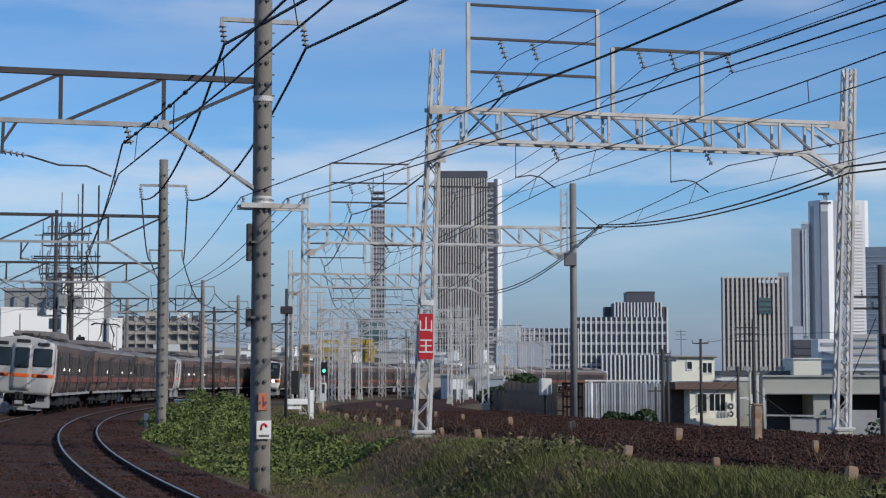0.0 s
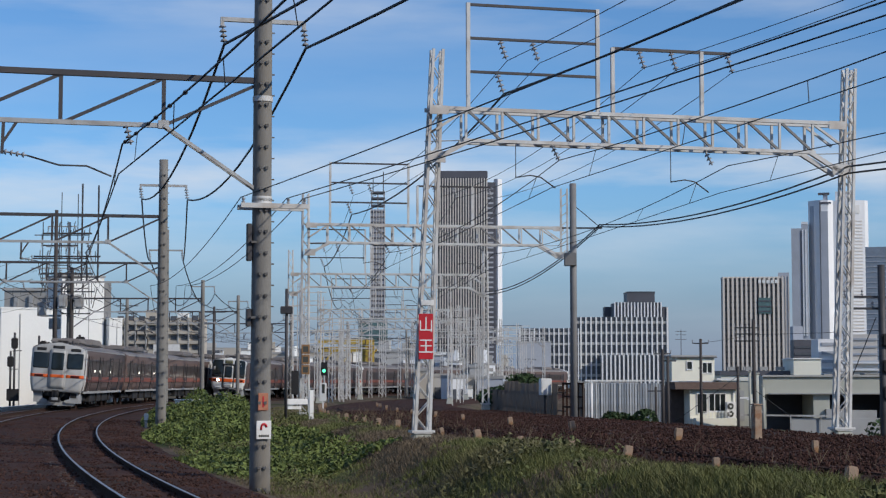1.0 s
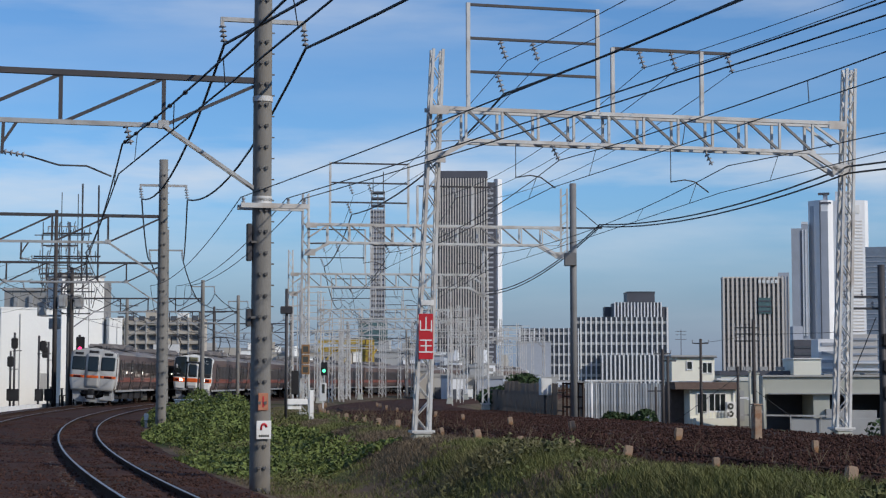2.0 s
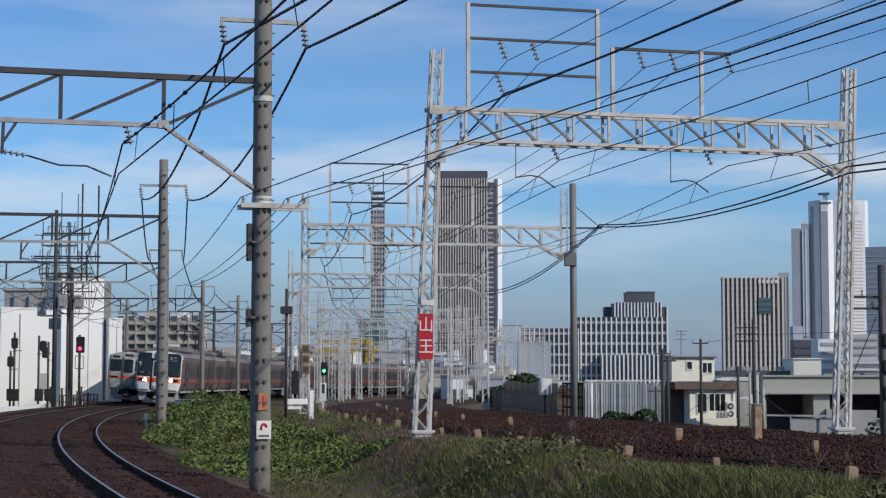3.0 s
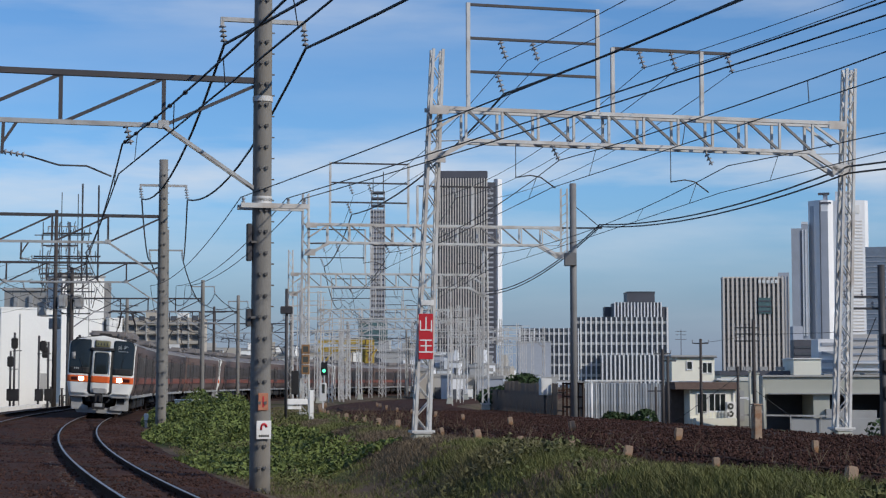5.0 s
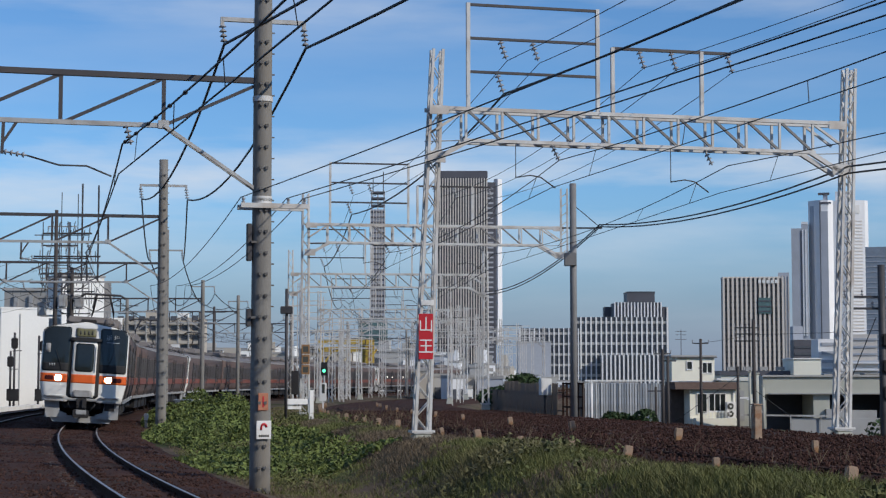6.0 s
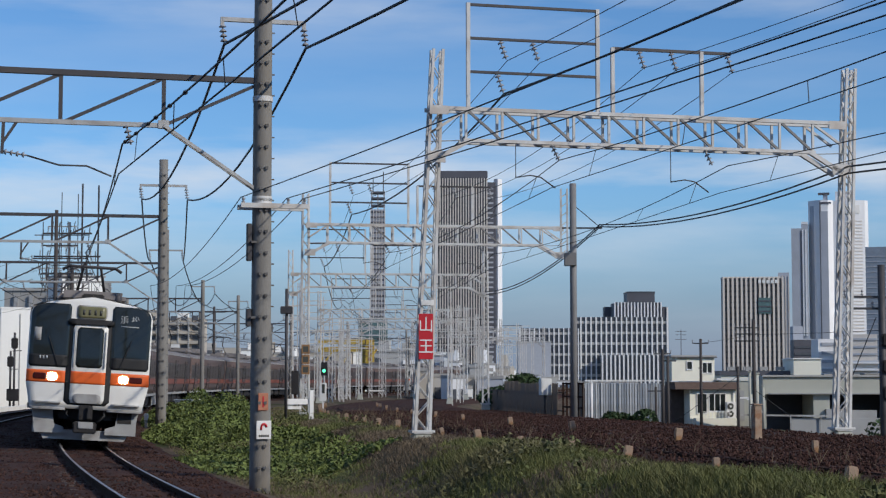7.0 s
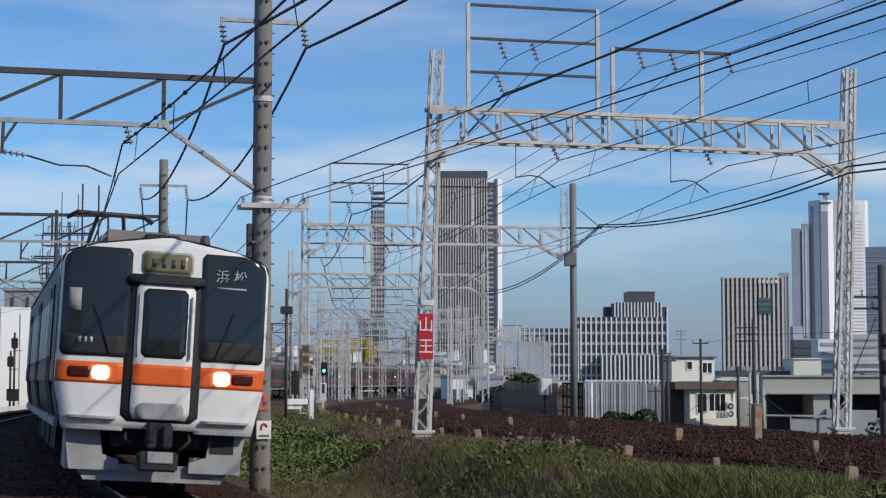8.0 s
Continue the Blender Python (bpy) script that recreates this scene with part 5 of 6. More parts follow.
# ---- near buildings ----
def block(name, x0, x1, y0, y1, z0, z1, material, label, category="building", group="", turn=0):
    h = holder(name, pose((x0 + x1) / 2, (y0 + y1) / 2, z0, 0, 0, turn), label, category, group)
    boxpart("wall", (0, 0, (z1 - z0) / 2), (x1 - x0, y1 - y0, z1 - z0), material, h)
    return h


w = block("white_building", -31.6, -28.0, 140, 143, -0.5, 10.0, M_WHITEWALL, "tall plain white windowless building beside the line", turn=34)
boxpart("pier", (2.15, -0.6, 5.1), (0.7, 1.4, 10.2), M_MAST, w, "grey pier at the corner")
boxpart("parapet", (0, 0, 10.55), (3.75, 3.2, 0.15), M_GREYWALL, w)
for x in (-0.8, 0.5):
    boxpart("seam", (x, -1.51, 5.2), (0.05, 0.04, 9.8), M_GREYWALL, w)
w = block("white_building", -27.3, -26.2, 141, 142.2, -0.5, 6.6, M_WHITEWALL, "lower white wing of the windowless building", turn=30)
boxpart("seam", (0.1, -0.62, 3.5), (0.04, 0.04, 6.6), M_GREYWALL, w)
boxpart("parapet", (0, 0, 7.15), (1.2, 1.3, 0.12), M_WHITEWALL, w)
w = block("white_building", -34.6, -30.4, 133, 136, -0.5, 7.1, M_WHITEWALL, "white flat-roofed block with vertical panel seams", turn=32)
boxpart("drainpipe", (-0.6, -1.53, 3.7), (0.07, 0.06, 7.0), M_GREYWALL, w)
boxpart("hatch", (1.3, -1.51, 1.9), (0.5, 0.04, 1.6), M_GREYWALL, w)
boxpart("parapet", (0, 0, 7.65), (4.3, 3.1, 0.14), M_WHITEWALL, w)
w = block("grey_building", -38.0, -31.5, 151, 165, -0.5, 9.5, M_GREYWALL, "grey concrete block with roof railings and pipes")
boxpart("cornice", (0, 0, 10.05), (6.8, 14.3, 0.25), M_CONC, w)
for x in (-2.2, -0.9, 0.6, 1.8):
    boxpart("duct", (x, -7.1, 7.0), (0.35, 0.3, 5.0), M_GALV, w)
w = block("grey_building", -34.3, -33.4, 120, 130, -0.5, 7.2, M_GREYWALL, "narrow grey shed wall beside the white block")
boxpart("roof_edge", (0, 0, 7.75), (1.0, 10.1, 0.12), M_GALV, w)

# apartment block with balconies
ap = block("apartment_building", -94, -69.6, 500, 515, -0.5, 19.8, M_BEIGE, "beige apartment block with rows of balconies", "apartment building")
bm = bmesh.new()
quadbox(bm, (0, 0, 0), (1.7, 0.3, 1.2))
pane = finish("window", bm, M_TOWERGLASS)
bm = bmesh.new()
quadbox(bm, (0, 0, 0), (24.6, 1.2, 0.9))
balc = finish("balcony", bm, M_BEIGE)
bm = bmesh.new()
quadbox(bm, (0, 0, 0), (0.3, 1.3, 19.5))
fin = finish("party_wall", bm, M_CONC)
for k in range(7):
    o = new("balcony", balc)
    o.parent = ap
    o.location = (0, -8.0, 2.2 + k * 2.75)
    for i in range(8):
        o = new("window", pane)
        o.parent = ap
        o.location = (-10.6 + i * 3.05, -7.5, 3.6 + k * 2.75)
for i in range(9):
    o = new("party_wall", fin)
    o.parent = ap
    o.location = (-12.1 + i * 3.03, -8.1, 9.9)
boxpart("stair_tower", (-2, 2, 21.2), (5, 6, 3.0), M_BEIGE, ap)
boxpart("roof_tank", (6, 2, 21.0), (3, 3, 2.0), M_WHITEWALL, ap)

# cream house on lower ground
def house_window(hs, x, y, z, w, h, mull):
    win = boxpart("window", (x, y, z), (w, 0.06, h), M_GLASS, hs, "dark window")
    for i in range(mull + 1):
        boxpart("frame", (x - w / 2 + w * i / mull, y - 0.03, z), (0.07, 0.06, h + 0.07), M_WHITEPAINT, win)
    for dz in (-h / 2, h / 2):
        boxpart("sash", (x, y - 0.03, z + dz), (w, 0.05, 0.07), M_WHITEPAINT, win)


hs = holder("house", pose(21.65, 150, -2.2, 0, 0, 13), "cream two-storey house with a dark brown roof edge", "house")
boxpart("lower_wall", (1.35, 0.5, 1.7), (4.15, 2, 3.4), M_CREAM, hs)
# dark block stands in for the shadow under the roof edge
boxpart("shadow_wall", (-1.3, 1.7, 1.7), (1.2, 1.6, 3.4), M_BROWNROOF, hs, "dark wall painting in the shadow beside the lower storey")
boxpart("upper_wall", (0.0, 1.4, 4.85), (3.9, 1.8, 2.1), M_CREAM, hs)
boxpart("flat_roof", (0.0, 1.35, 5.96), (4.15, 2.1, 0.14), M_GREYWALL, hs)
boxpart("gutter", (0.0, 0.28, 5.86), (4.2, 0.10, 0.10), M_DARKSTEEL, hs)
bm = bmesh.new()
quadbox(bm, (0.75, 0.35, 3.42), (5.9, 2.7, 0.62))
for v in bm.verts:
    if v.co.z > 3.5:
        v.co.y += 0.45 if v.co.y < 0 else 0.0
        v.co.x *= 0.96
part("roof_edge", bm, M_BROWNROOF, hs, "dark brown sloping roof edge")
house_window(hs, 1.25, 0.48, 4.95, 0.9, 0.9, 2)
house_window(hs, -0.35, 0.48, 5.15, 0.5, 0.7, 1)
house_window(hs, 0.35, -0.52, 1.9, 0.9, 1.7, 2)
house_window(hs, 1.75, -0.52, 2.0, 1.5, 1.5, 3)
boxpart("balcony", (1.45, -1.0, 0.35), (3.9, 0.7, 0.62), M_CREAM, hs)
for i in range(9):
    barpart("baluster", (0.1 + i * 0.3, -1.3, 0.65), (0.1 + i * 0.3, -1.3, 1.2), 0.04, M_WHITEPAINT, hs)
barpart("balcony_rail", (-0.1, -1.3, 1.2), (2.6, -1.3, 1.2), 0.06, M_WHITEPAINT, hs)
barpart("downpipe", (3.2, -0.6, 0.0), (3.2, -0.6, 3.1), 0.09, M_WHITEPAINT, hs)
ac = boxpart("air_conditioner", (2.75, -1.0, 1.35), (0.85, 0.4, 1.4), M_WHITEPAINT, hs, bevel=0.03)
for z in (1.02, 1.66):
    bm = bmesh.new()
    tube(bm, [(2.68, -1.19, z), (2.68, -1.23, z)], 0.28, 16)
    part("fan", bm, M_INK, ac)
    bm = bmesh.new()
    tube(bm, [(2.68, -1.22, z), (2.68, -1.26, z)], 0.10, 12)
    part("fan_hub", bm, M_WHITEPAINT, ac)
barpart("aerial", (-0.9, 1.0, 6.0), (-0.9, 1.0, 8.2), 0.05, M_DARKSTEEL, hs)
for z in (7.4, 7.8, 8.1):
    barpart("aerial_rod", (-1.4, 1.0, z), (-0.4, 1.0, z), 0.04, M_DARKSTEEL, hs)
annex = holder("lean_to", pose(25.0, 151.5, -2.2), "low pale lean-to behind the cream house", "shed")
boxpart("wall", (0, 0, 1.9), (2.6, 2, 3.9), M_PALE, annex)
boxpart("roof", (0, 0, 3.98), (2.9, 2.3, 0.16), M_WHITEPAINT, annex)
boxpart("shutter", (0.1, -1.02, 1.7), (1.6, 0.05, 2.6), M_GREYWALL, annex)

lb = holder("concrete_viaduct", pose(36, 142, -3), "pale grey concrete viaduct with dark bays beneath", "viaduct")
boxpart("deck", (0, 0, 4.30), (21.2, 6, 1.50), M_PALE, lb)
boxpart("deck_edge", (0, -3.05, 5.02), (21.3, 0.3, 0.14), M_CONC, lb)
for x in (-4.6, -0.2, 4.4, 8.8):
    boxpart("deck_joint", (x, -3.02, 4.25), (0.06, 0.06, 1.3), M_GREYWALL, lb)
boxpart("ledge", (0.2, -3.1, 3.62), (20.6, 0.3, 0.10), M_GREYWALL, lb)
for x, w in ((-10.45, 0.3), (-5.9, 1.3), (1.5, 1.1), (9.6, 1.2)):
    boxpart("pillar", (x, -0.6, 1.8), (w, 4.4, 3.6), M_PALE, lb)
boxpart("abutment", (-4.6, -2.6, 1.2), (2.0, 1.0, 2.4), M_GREYWALL, lb)
boxpart("back_wall", (0, 2.8, 1.8), (20.6, 0.3, 3.6), M_TOWERDARK, lb)
boxpart("cabin", (-2.6, -2.0, 1.5), (2.2, 1.4, 1.6), M_GREYWALL, lb)
boxpart("low_wall", (1.0, -3.6, 0.7), (19, 0.3, 2.0), M_GREYWALL, lb)
barpart("pipe", (-12.5, -3.9, 1.95), (-4.6, -3.9, 1.85), 0.13, M_GALV, lb)
barpart("pipe", (-4.6, -3.9, 1.85), (-4.3, -3.9, 1.45), 0.13, M_GALV, lb)
for x in (-11.0, -8.6, -6.2):
    barpart("pipe_stand", (x, -3.9, -0.2), (x, -3.9, 1.9), 0.09, M_GALV, lb)
# pale posts before the viaduct
for x, zt, r in ((24.2, 2.3, 0.10), (24.75, 2.2, 0.16), (25.25, 1.2, 0.10)):
    m = post("concrete_post", x, 138, -2.6, zt, r, M_PALE, "pale concrete post before the viaduct", "post")
    boxpart("cap", (0, 0, zt + 0.03), (r * 2.6, r * 2.6, 0.08), M_PALE, m)
    boxpart("bracket", (-0.35, 0, zt - 2.0), (0.9, 0.12, 0.14), M_WHITEPAINT, m)
w = block("low_building", 38.1, 41.1, 190, 196, -3, 4.0, M_CREAM, "pale flat-roofed building behind the viaduct")
boxpart("parapet", (0, 0, 7.05), (3.2, 6.3, 0.14), M_WHITEWALL, w)
w = block("low_building", 30.5, 38.0, 192, 198, -3, 2.3, M_CREAM, "low pale building with a dark roof edge")
boxpart("roof_edge", (0, 0, 5.5), (7.7, 6.4, 0.5), M_TOWERDARK, w)
for i in range(4):
    boxpart("vent", (-2.6 + i * 1.8, -2.8, 6.0), (0.9, 0.5, 0.4), M_GREYWALL, w)
# grey barrier below the white offices
nb = holder("noise_barrier", pose(19, 180, -3), "grey panelled barrier with a pale top edge", "barrier")
bm = bmesh.new()
quadbox(bm, (0, 0, 0), (0.20, 0.08, 4.4))
panel = finish("slat", bm, M_BARRIER)
bm = bmesh.new()
quadbox(bm, (0, 0, 0), (0.12, 0.22, 4.6))
stile = finish("post", bm, M_GALV)
brng = random.Random(17)
for i in range(34):
    o = new("slat", panel)
    o.parent = nb
    o.location = (-4.3 + i * 0.27, brng.uniform(-0.05, 0.05), 2.2 + brng.uniform(-0.06, 0.06))
    o.rotation_euler = (0, 0, brng.uniform(-0.5, 0.5))
    if i % 5 == 0:
        o = new("post", stile)
        o.parent = nb
        o.location = (-4.3 + i * 0.27, 0.1, 2.3)
boxpart("backing", (0.2, 0.3, 2.2), (9.2, 0.06, 4.3), M_GREYWALL, nb)
boxpart("top_edge", (0.2, 0, 4.66), (9.2, 0.3, 0.16), M_WHITEPAINT, nb)


# ---- skyline ----
def rib_tower(name, x0, x1, y, depth, ztop, n, rib, ribm, corem, label, floors=0, crown=0.0, ribdepth=1.2, zb=-3.0, side=0, span=0.3, spanm=None, turn=0):
    """Tower with a glazed core, vertical ribs and floor bands."""
    t = holder(name, pose((x0 + x1) / 2, y + depth / 2, zb, 0, 0, turn), label, "office tower", "skyline")
    w, h = x1 - x0, ztop - zb
    boxpart("core", (0, 0, h / 2), (w, depth, h), corem, t)
    bm = bmesh.new()
    quadbox(bm, (0, 0, 0), (w / n * rib, ribdepth, h - crown))
    me = finish("rib", bm, ribm)
    for i in range(n + 1):
        r = new("rib", me)
        r.parent = t
        r.location = (-w / 2 + w * i / n, -depth / 2 - ribdepth / 2 + 0.1, (h - crown) / 2)
    if side:
        bm = bmesh.new()
        quadbox(bm, (0, 0, 0), (ribdepth, depth / side * rib, h - crown))
        me = finish("side_rib", bm, ribm)
        for i in range(side + 1):
            for sx in (-1, 1):
                r = new("side_rib", me)
                r.parent = t
                r.location = (sx * (w / 2 + ribdepth / 2 - 0.1), -depth / 2 + depth * i / side, (h - crown) / 2)
    if floors:
        bm = bmesh.new()
        quadbox(bm, (0, 0, 0), (w, 0.6, h / floors * span))
        me = finish("floor_band", bm, spanm or ribm)
        for i in range(floors):
            r = new("floor_band", me)
            r.parent = t
            r.location = (0, -depth / 2 - 0.12, (h - crown) * (i + 0.5) / floors)
    return t


t = rib_tower("skyscraper", -4.4, 35.4, 1400, 42, 171, 19, 0.42, M_TOWERRIB, M_TOWERGLASS, "tall grey office tower with pale vertical ribs", 42, 6, 1.4, span=0.06, spanm=M_TOWERDARK)
boxpart("crown", (0, 0, 171), (41, 42.4, 5), M_TOWERDARK, t)
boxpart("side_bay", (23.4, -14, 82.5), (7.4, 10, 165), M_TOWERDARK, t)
for i in range(40):
    boxpart("bay_band", (22.6, -19.1, 4 + i * 4), (5.0, 0.3, 1.3), M_TOWERBLUE, t)
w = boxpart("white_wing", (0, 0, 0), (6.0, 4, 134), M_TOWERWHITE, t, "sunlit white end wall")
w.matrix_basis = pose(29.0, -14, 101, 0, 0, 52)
t = rib_tower("skyscraper", -50, -40.2, 1200, 12, 120, 5, 0.22, M_TOWERRIB, M_TOWERBLUE, "slim dark glass tower with an open steel top", 34, 0, 0.8, span=0.3, spanm=M_TOWERDARK)
for z in (126, 131, 135):
    boxpart("top_deck", (0, 0, z), (9.5, 10, 1.2), M_TOWERDARK, t)
for x in (-4.3, 0, 4.3):
    barpart("top_column", (x, -4, 120), (x, -4, 136), 0.9, M_TOWERBLUE, t)
for x, z in ((-3.5, 146), (3.6, 150)):
    barpart("mast", (x, 0, 136), (x, 0, z), 0.6, M_DARKSTEEL, t)
boxpart("lower_wing", (-3.0, -4, 24), (20, 10, 48), M_TEAL, t, "teal glass lower wing")
for i in range(9):
    boxpart("wing_band", (-3.0, -9.2, 6 + i * 5), (20, 0.5, 0.9), M_TOWERBLUE, t)
t = rib_tower("office_building", 35.2, 62, 800, 25, 25.8, 12, 0.22, M_TOWERWHITE, M_TOWERGLASS, "long white office building with narrow ribs", 6, 0, 0.8, span=0.22, spanm=M_CONC)
t = rib_tower("office_building", 61, 103, 802, 25, 31, 18, 0.26, M_TOWERWHITE, M_TOWERGLASS, "white ribbed office building with a stepped top", 7, 0, 0.9, span=0.24, spanm=M_CONC)
t = rib_tower("office_building", 72.5, 103.6, 795, 6, 13.5, 16, 0.34, M_TOWERWHITE, M_TOWERGLASS, "white slatted lower front of an office building", 0, 0, 0.9)
t = rib_tower("office_building", 80, 101.5, 812, 20, 38.2, 14, 0.35, M_TOWERWHITE, M_TOWERDARK, "dark upper storeys with white fins", 0, 0, 0.9)
t = block("office_building", 86, 99, 815, 830, 30, 43.0, M_TOWERDARK, "dark roof house of the white office building", "office tower", "skyline")
boxpart("parapet", (0, 0, 13.2), (13.4, 15.4, 0.5), M_TOWERGLASS, t)
t = block("office_building", 77, 107, 832, 840, -3, 37.0, M_TOWERDARK, "dark rear wing with a white edge", "office tower", "skyline")
boxpart("white_edge", (15.0, -4.2, 20), (0.8, 0.8, 39.5), M_TOWERWHITE, t)
t = rib_tower("office_building", 177.5, 214.5, 1100, 14, 67, 13, 0.45, M_TOWERRIB, M_BROWNCORE, "brown-grey ribbed office tower with rooftop lettering", 20, 0, 2.0, span=0.3, spanm=M_TOWERGLASS, turn=-3)
panel = boxpart("display_panel", (7, -9.2, 52), (8, 0.6, 10), M_TEAL, t, "teal panel between the ribs")
for z in (48.5, 51.5, 55):
    boxpart("panel_band", (7, -9.6, z), (8, 0.4, 0.8), M_TOWERDARK, panel)
for i, x in enumerate((4, 6.6, 9.2, 11.8, 14.4)):
    boxpart("letter_bar", (x, -9.3, 67.2), (1.8, 0.4, 2.2), M_LETTER, t)
boxpart("parapet", (0, 0, 70), (37.8, 14.5, 0.8), M_TOWERRIB, t)
t = block("office_building", 217, 224, 1115, 1140, -3, 71, M_TOWERBLUE, "narrow blue-grey tower with thin ribs", "office tower", "skyline", -11)
for i in range(4):
    boxpart("rib", (-3 + i * 2, -12.7, 36), (0.4, 0.4, 72), M_TOWERRIB, t)
# station towers
t = holder("skyscraper", pose(474, 2310, -3, 0, 0, -11.5), "blue-grey station tower with a white vertical stripe", "office tower", "skyline")
boxpart("wall", (-4.5, 0, 103), (13, 30, 206), M_TOWERBLUE, t)
boxpart("wall", (6.5, 0, 105.5), (9, 29, 211), M_TOWERBLUE, t)
boxpart("dark_slit", (1.4, -14.9, 103), (1.4, 1.0, 200), M_TOWERDARK, t)
for x in (4.0, 7.6):
    boxpart("stripe", (x, -15.2, 134), (1.8, 1.6, 140), M_TOWERWHITE, t)
boxpart("crown", (6.5, 0, 213), (8.6, 28, 3), M_TOWERWHITE, t)
t = holder("skyscraper", pose(523, 2300, -3, 0, 0, -12), "pale station tower with a faceted sunlit corner", "office tower", "skyline")
bm = bmesh.new()
prof = [(-38.5, 20), (-38.5, 0), (-29, -12), (-22.9, -15), (-13.2, -15), (-6.5, -5), (11.4, -8), (34.5, 0), (39, 8), (39, 20)]
A = [bm.verts.new((x, y, 0)) for x, y in prof]
B = [bm.verts.new((x, y, 243)) for x, y in prof]
for i in range(len(prof)):
    bm.faces.new((A[i], A[(i + 1) % len(prof)], B[(i + 1) % len(prof)], B[i]))
bm.faces.new(B)
part("wall", bm, M_TOWERWHITE, t)
for i in range(34):
    w = boxpart("window_band", (0, 0, 0), (19, 0.8, 1.5), M_TOWERRIB, t)
    w.matrix_basis = pose(22.0, -4.5, 70 + i * 4.4, 0, 0, 19.1)
# blue-grey strips over the left facets put their shade into the colour
boxpart("shade_strip", (-18, -15.2, 118), (9.4, 0.8, 220), M_TOWERBLUE, t, "blue-grey strip painting in the shaded facet")
boxpart("dark_slit", (-23.2, -15.0, 121), (1.6, 1.0, 240), M_TOWERDARK, t)
w = boxpart("shade_strip", (0, 0, 118), (7.0, 0.8, 236), M_TOWERBLUE, t)
w.matrix_basis = pose(-33.8, -6.3, 0, 0, 0, -51.6)
w = boxpart("roof_panel", (0, 0, 0), (12, 1.0, 11), M_WHITEPAINT, t, "bright white panel under the roof")
w.matrix_basis = pose(22.0, -4.7, 231, 0, 0, 19.1)
boxpart("top_band", (-16, -14.9, 239), (14, 1.4, 2.4), M_TOWERDARK, t)
boxpart("roof_house", (9, 4, 249), (24, 16, 12), M_TOWERWHITE, t)
boxpart("heliport", (-18, 4, 253), (15, 14, 2), M_TOWERDARK, t)
boxpart("heliport_post", (-16, 4, 247.6), (6, 6, 9), M_TOWERBLUE, t)
t = block("skyscraper", 490, 545, 2000, 2030, -3, 156, M_BLUEGLASS, "dark glass tower beside the station", "office tower", "skyline", -14)
for i in range(24):
    boxpart("floor_band", (0, -15.2, 10 + i * 6), (55, 0.5, 0.9), M_TOWERBLUE, t)
t = block("office_building", 217, 231, 1010, 1030, -3, 26, M_TOWERWHITE, "white stepped building with dark window rows", "office tower", "skyline")
for i in range(5):
    boxpart("window_band", (1, -10.2, 6 + i * 5), (12.4, 0.6, 1.8), M_TOWERBLUE, t)
t = block("office_building", 228, 246, 985, 1000, -3, 28, M_TOWERRIB, "grey striped parking building", "office tower", "skyline", -10)
for i in range(7):
    boxpart("window_band", (0, -7.7, 3 + i * 4.2), (17.4, 0.6, 1.2), M_TOWERBLUE, t)
for z in (11, 15):
    boxpart("white_ledge", (2, -8.6, z), (26, 2.0, 1.0), M_TOWERWHITE, t)
t = block("office_building", 241, 262, 1200, 1220, -3, 30, M_TOWERDARK, "dark bluish low block", "office tower", "skyline")
boxpart("roof_edge", (0, 0, 33.2), (21.5, 20.5, 0.8), M_TOWERBLUE, t)
boxpart("roof_house", (-6, 2, 38), (7, 10, 9), M_TOWERBLUE, t)
for i in range(6):
    boxpart("window_band", (0, -10.2, 5 + i * 4.6), (20, 0.6, 1.6), M_TOWERGLASS, t)
t = block("office_building", 33, 47, 760, 780, -3, 18.5, M_TOWERBLUE, "plain blue-grey gabled hall", "building", "skyline")
boxpart("roof_edge", (0, 0, 21.7), (14.4, 20.4, 0.6), M_GREYWALL, t)

# plain unseen blocks added behind the viewer: close the place, darken windshield reflections
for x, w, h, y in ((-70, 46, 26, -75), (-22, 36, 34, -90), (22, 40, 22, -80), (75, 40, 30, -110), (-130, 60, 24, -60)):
    t = block("city_building", x - w / 2, x + w / 2, y - 12, y, -3, h, M_CONC, "unseen plain concrete block added behind the viewer to darken reflections", "building")
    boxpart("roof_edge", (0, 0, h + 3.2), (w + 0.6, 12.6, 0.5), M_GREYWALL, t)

# many small city buildings
rng = random.Random(11)
bm = bmesh.new()
quadbox(bm, (0, 0, 0), (1, 1, 1))
WALLS = (M_WHITEWALL, M_CONC, M_BEIGE, M_GREYWALL, M_TOWERBLUE, M_TOWERWHITE)
unit = [finish("wall", bm, WALLS[0])] + [None] * 5
for i in range(1, 6):
    unit[i] = unit[0].copy()
    unit[i].materials[0] = WALLS[i]
glass_unit = unit[0].copy()
glass_unit.materials[0] = M_TOWERGLASS
roof_unit = unit[0].copy()
roof_unit.materials[0] = M_GREYWALL


def scaled(name, me, parent, c, s):
    o = new(name, me)
    o.parent = parent
    o.location, o.scale = c, s
    return o


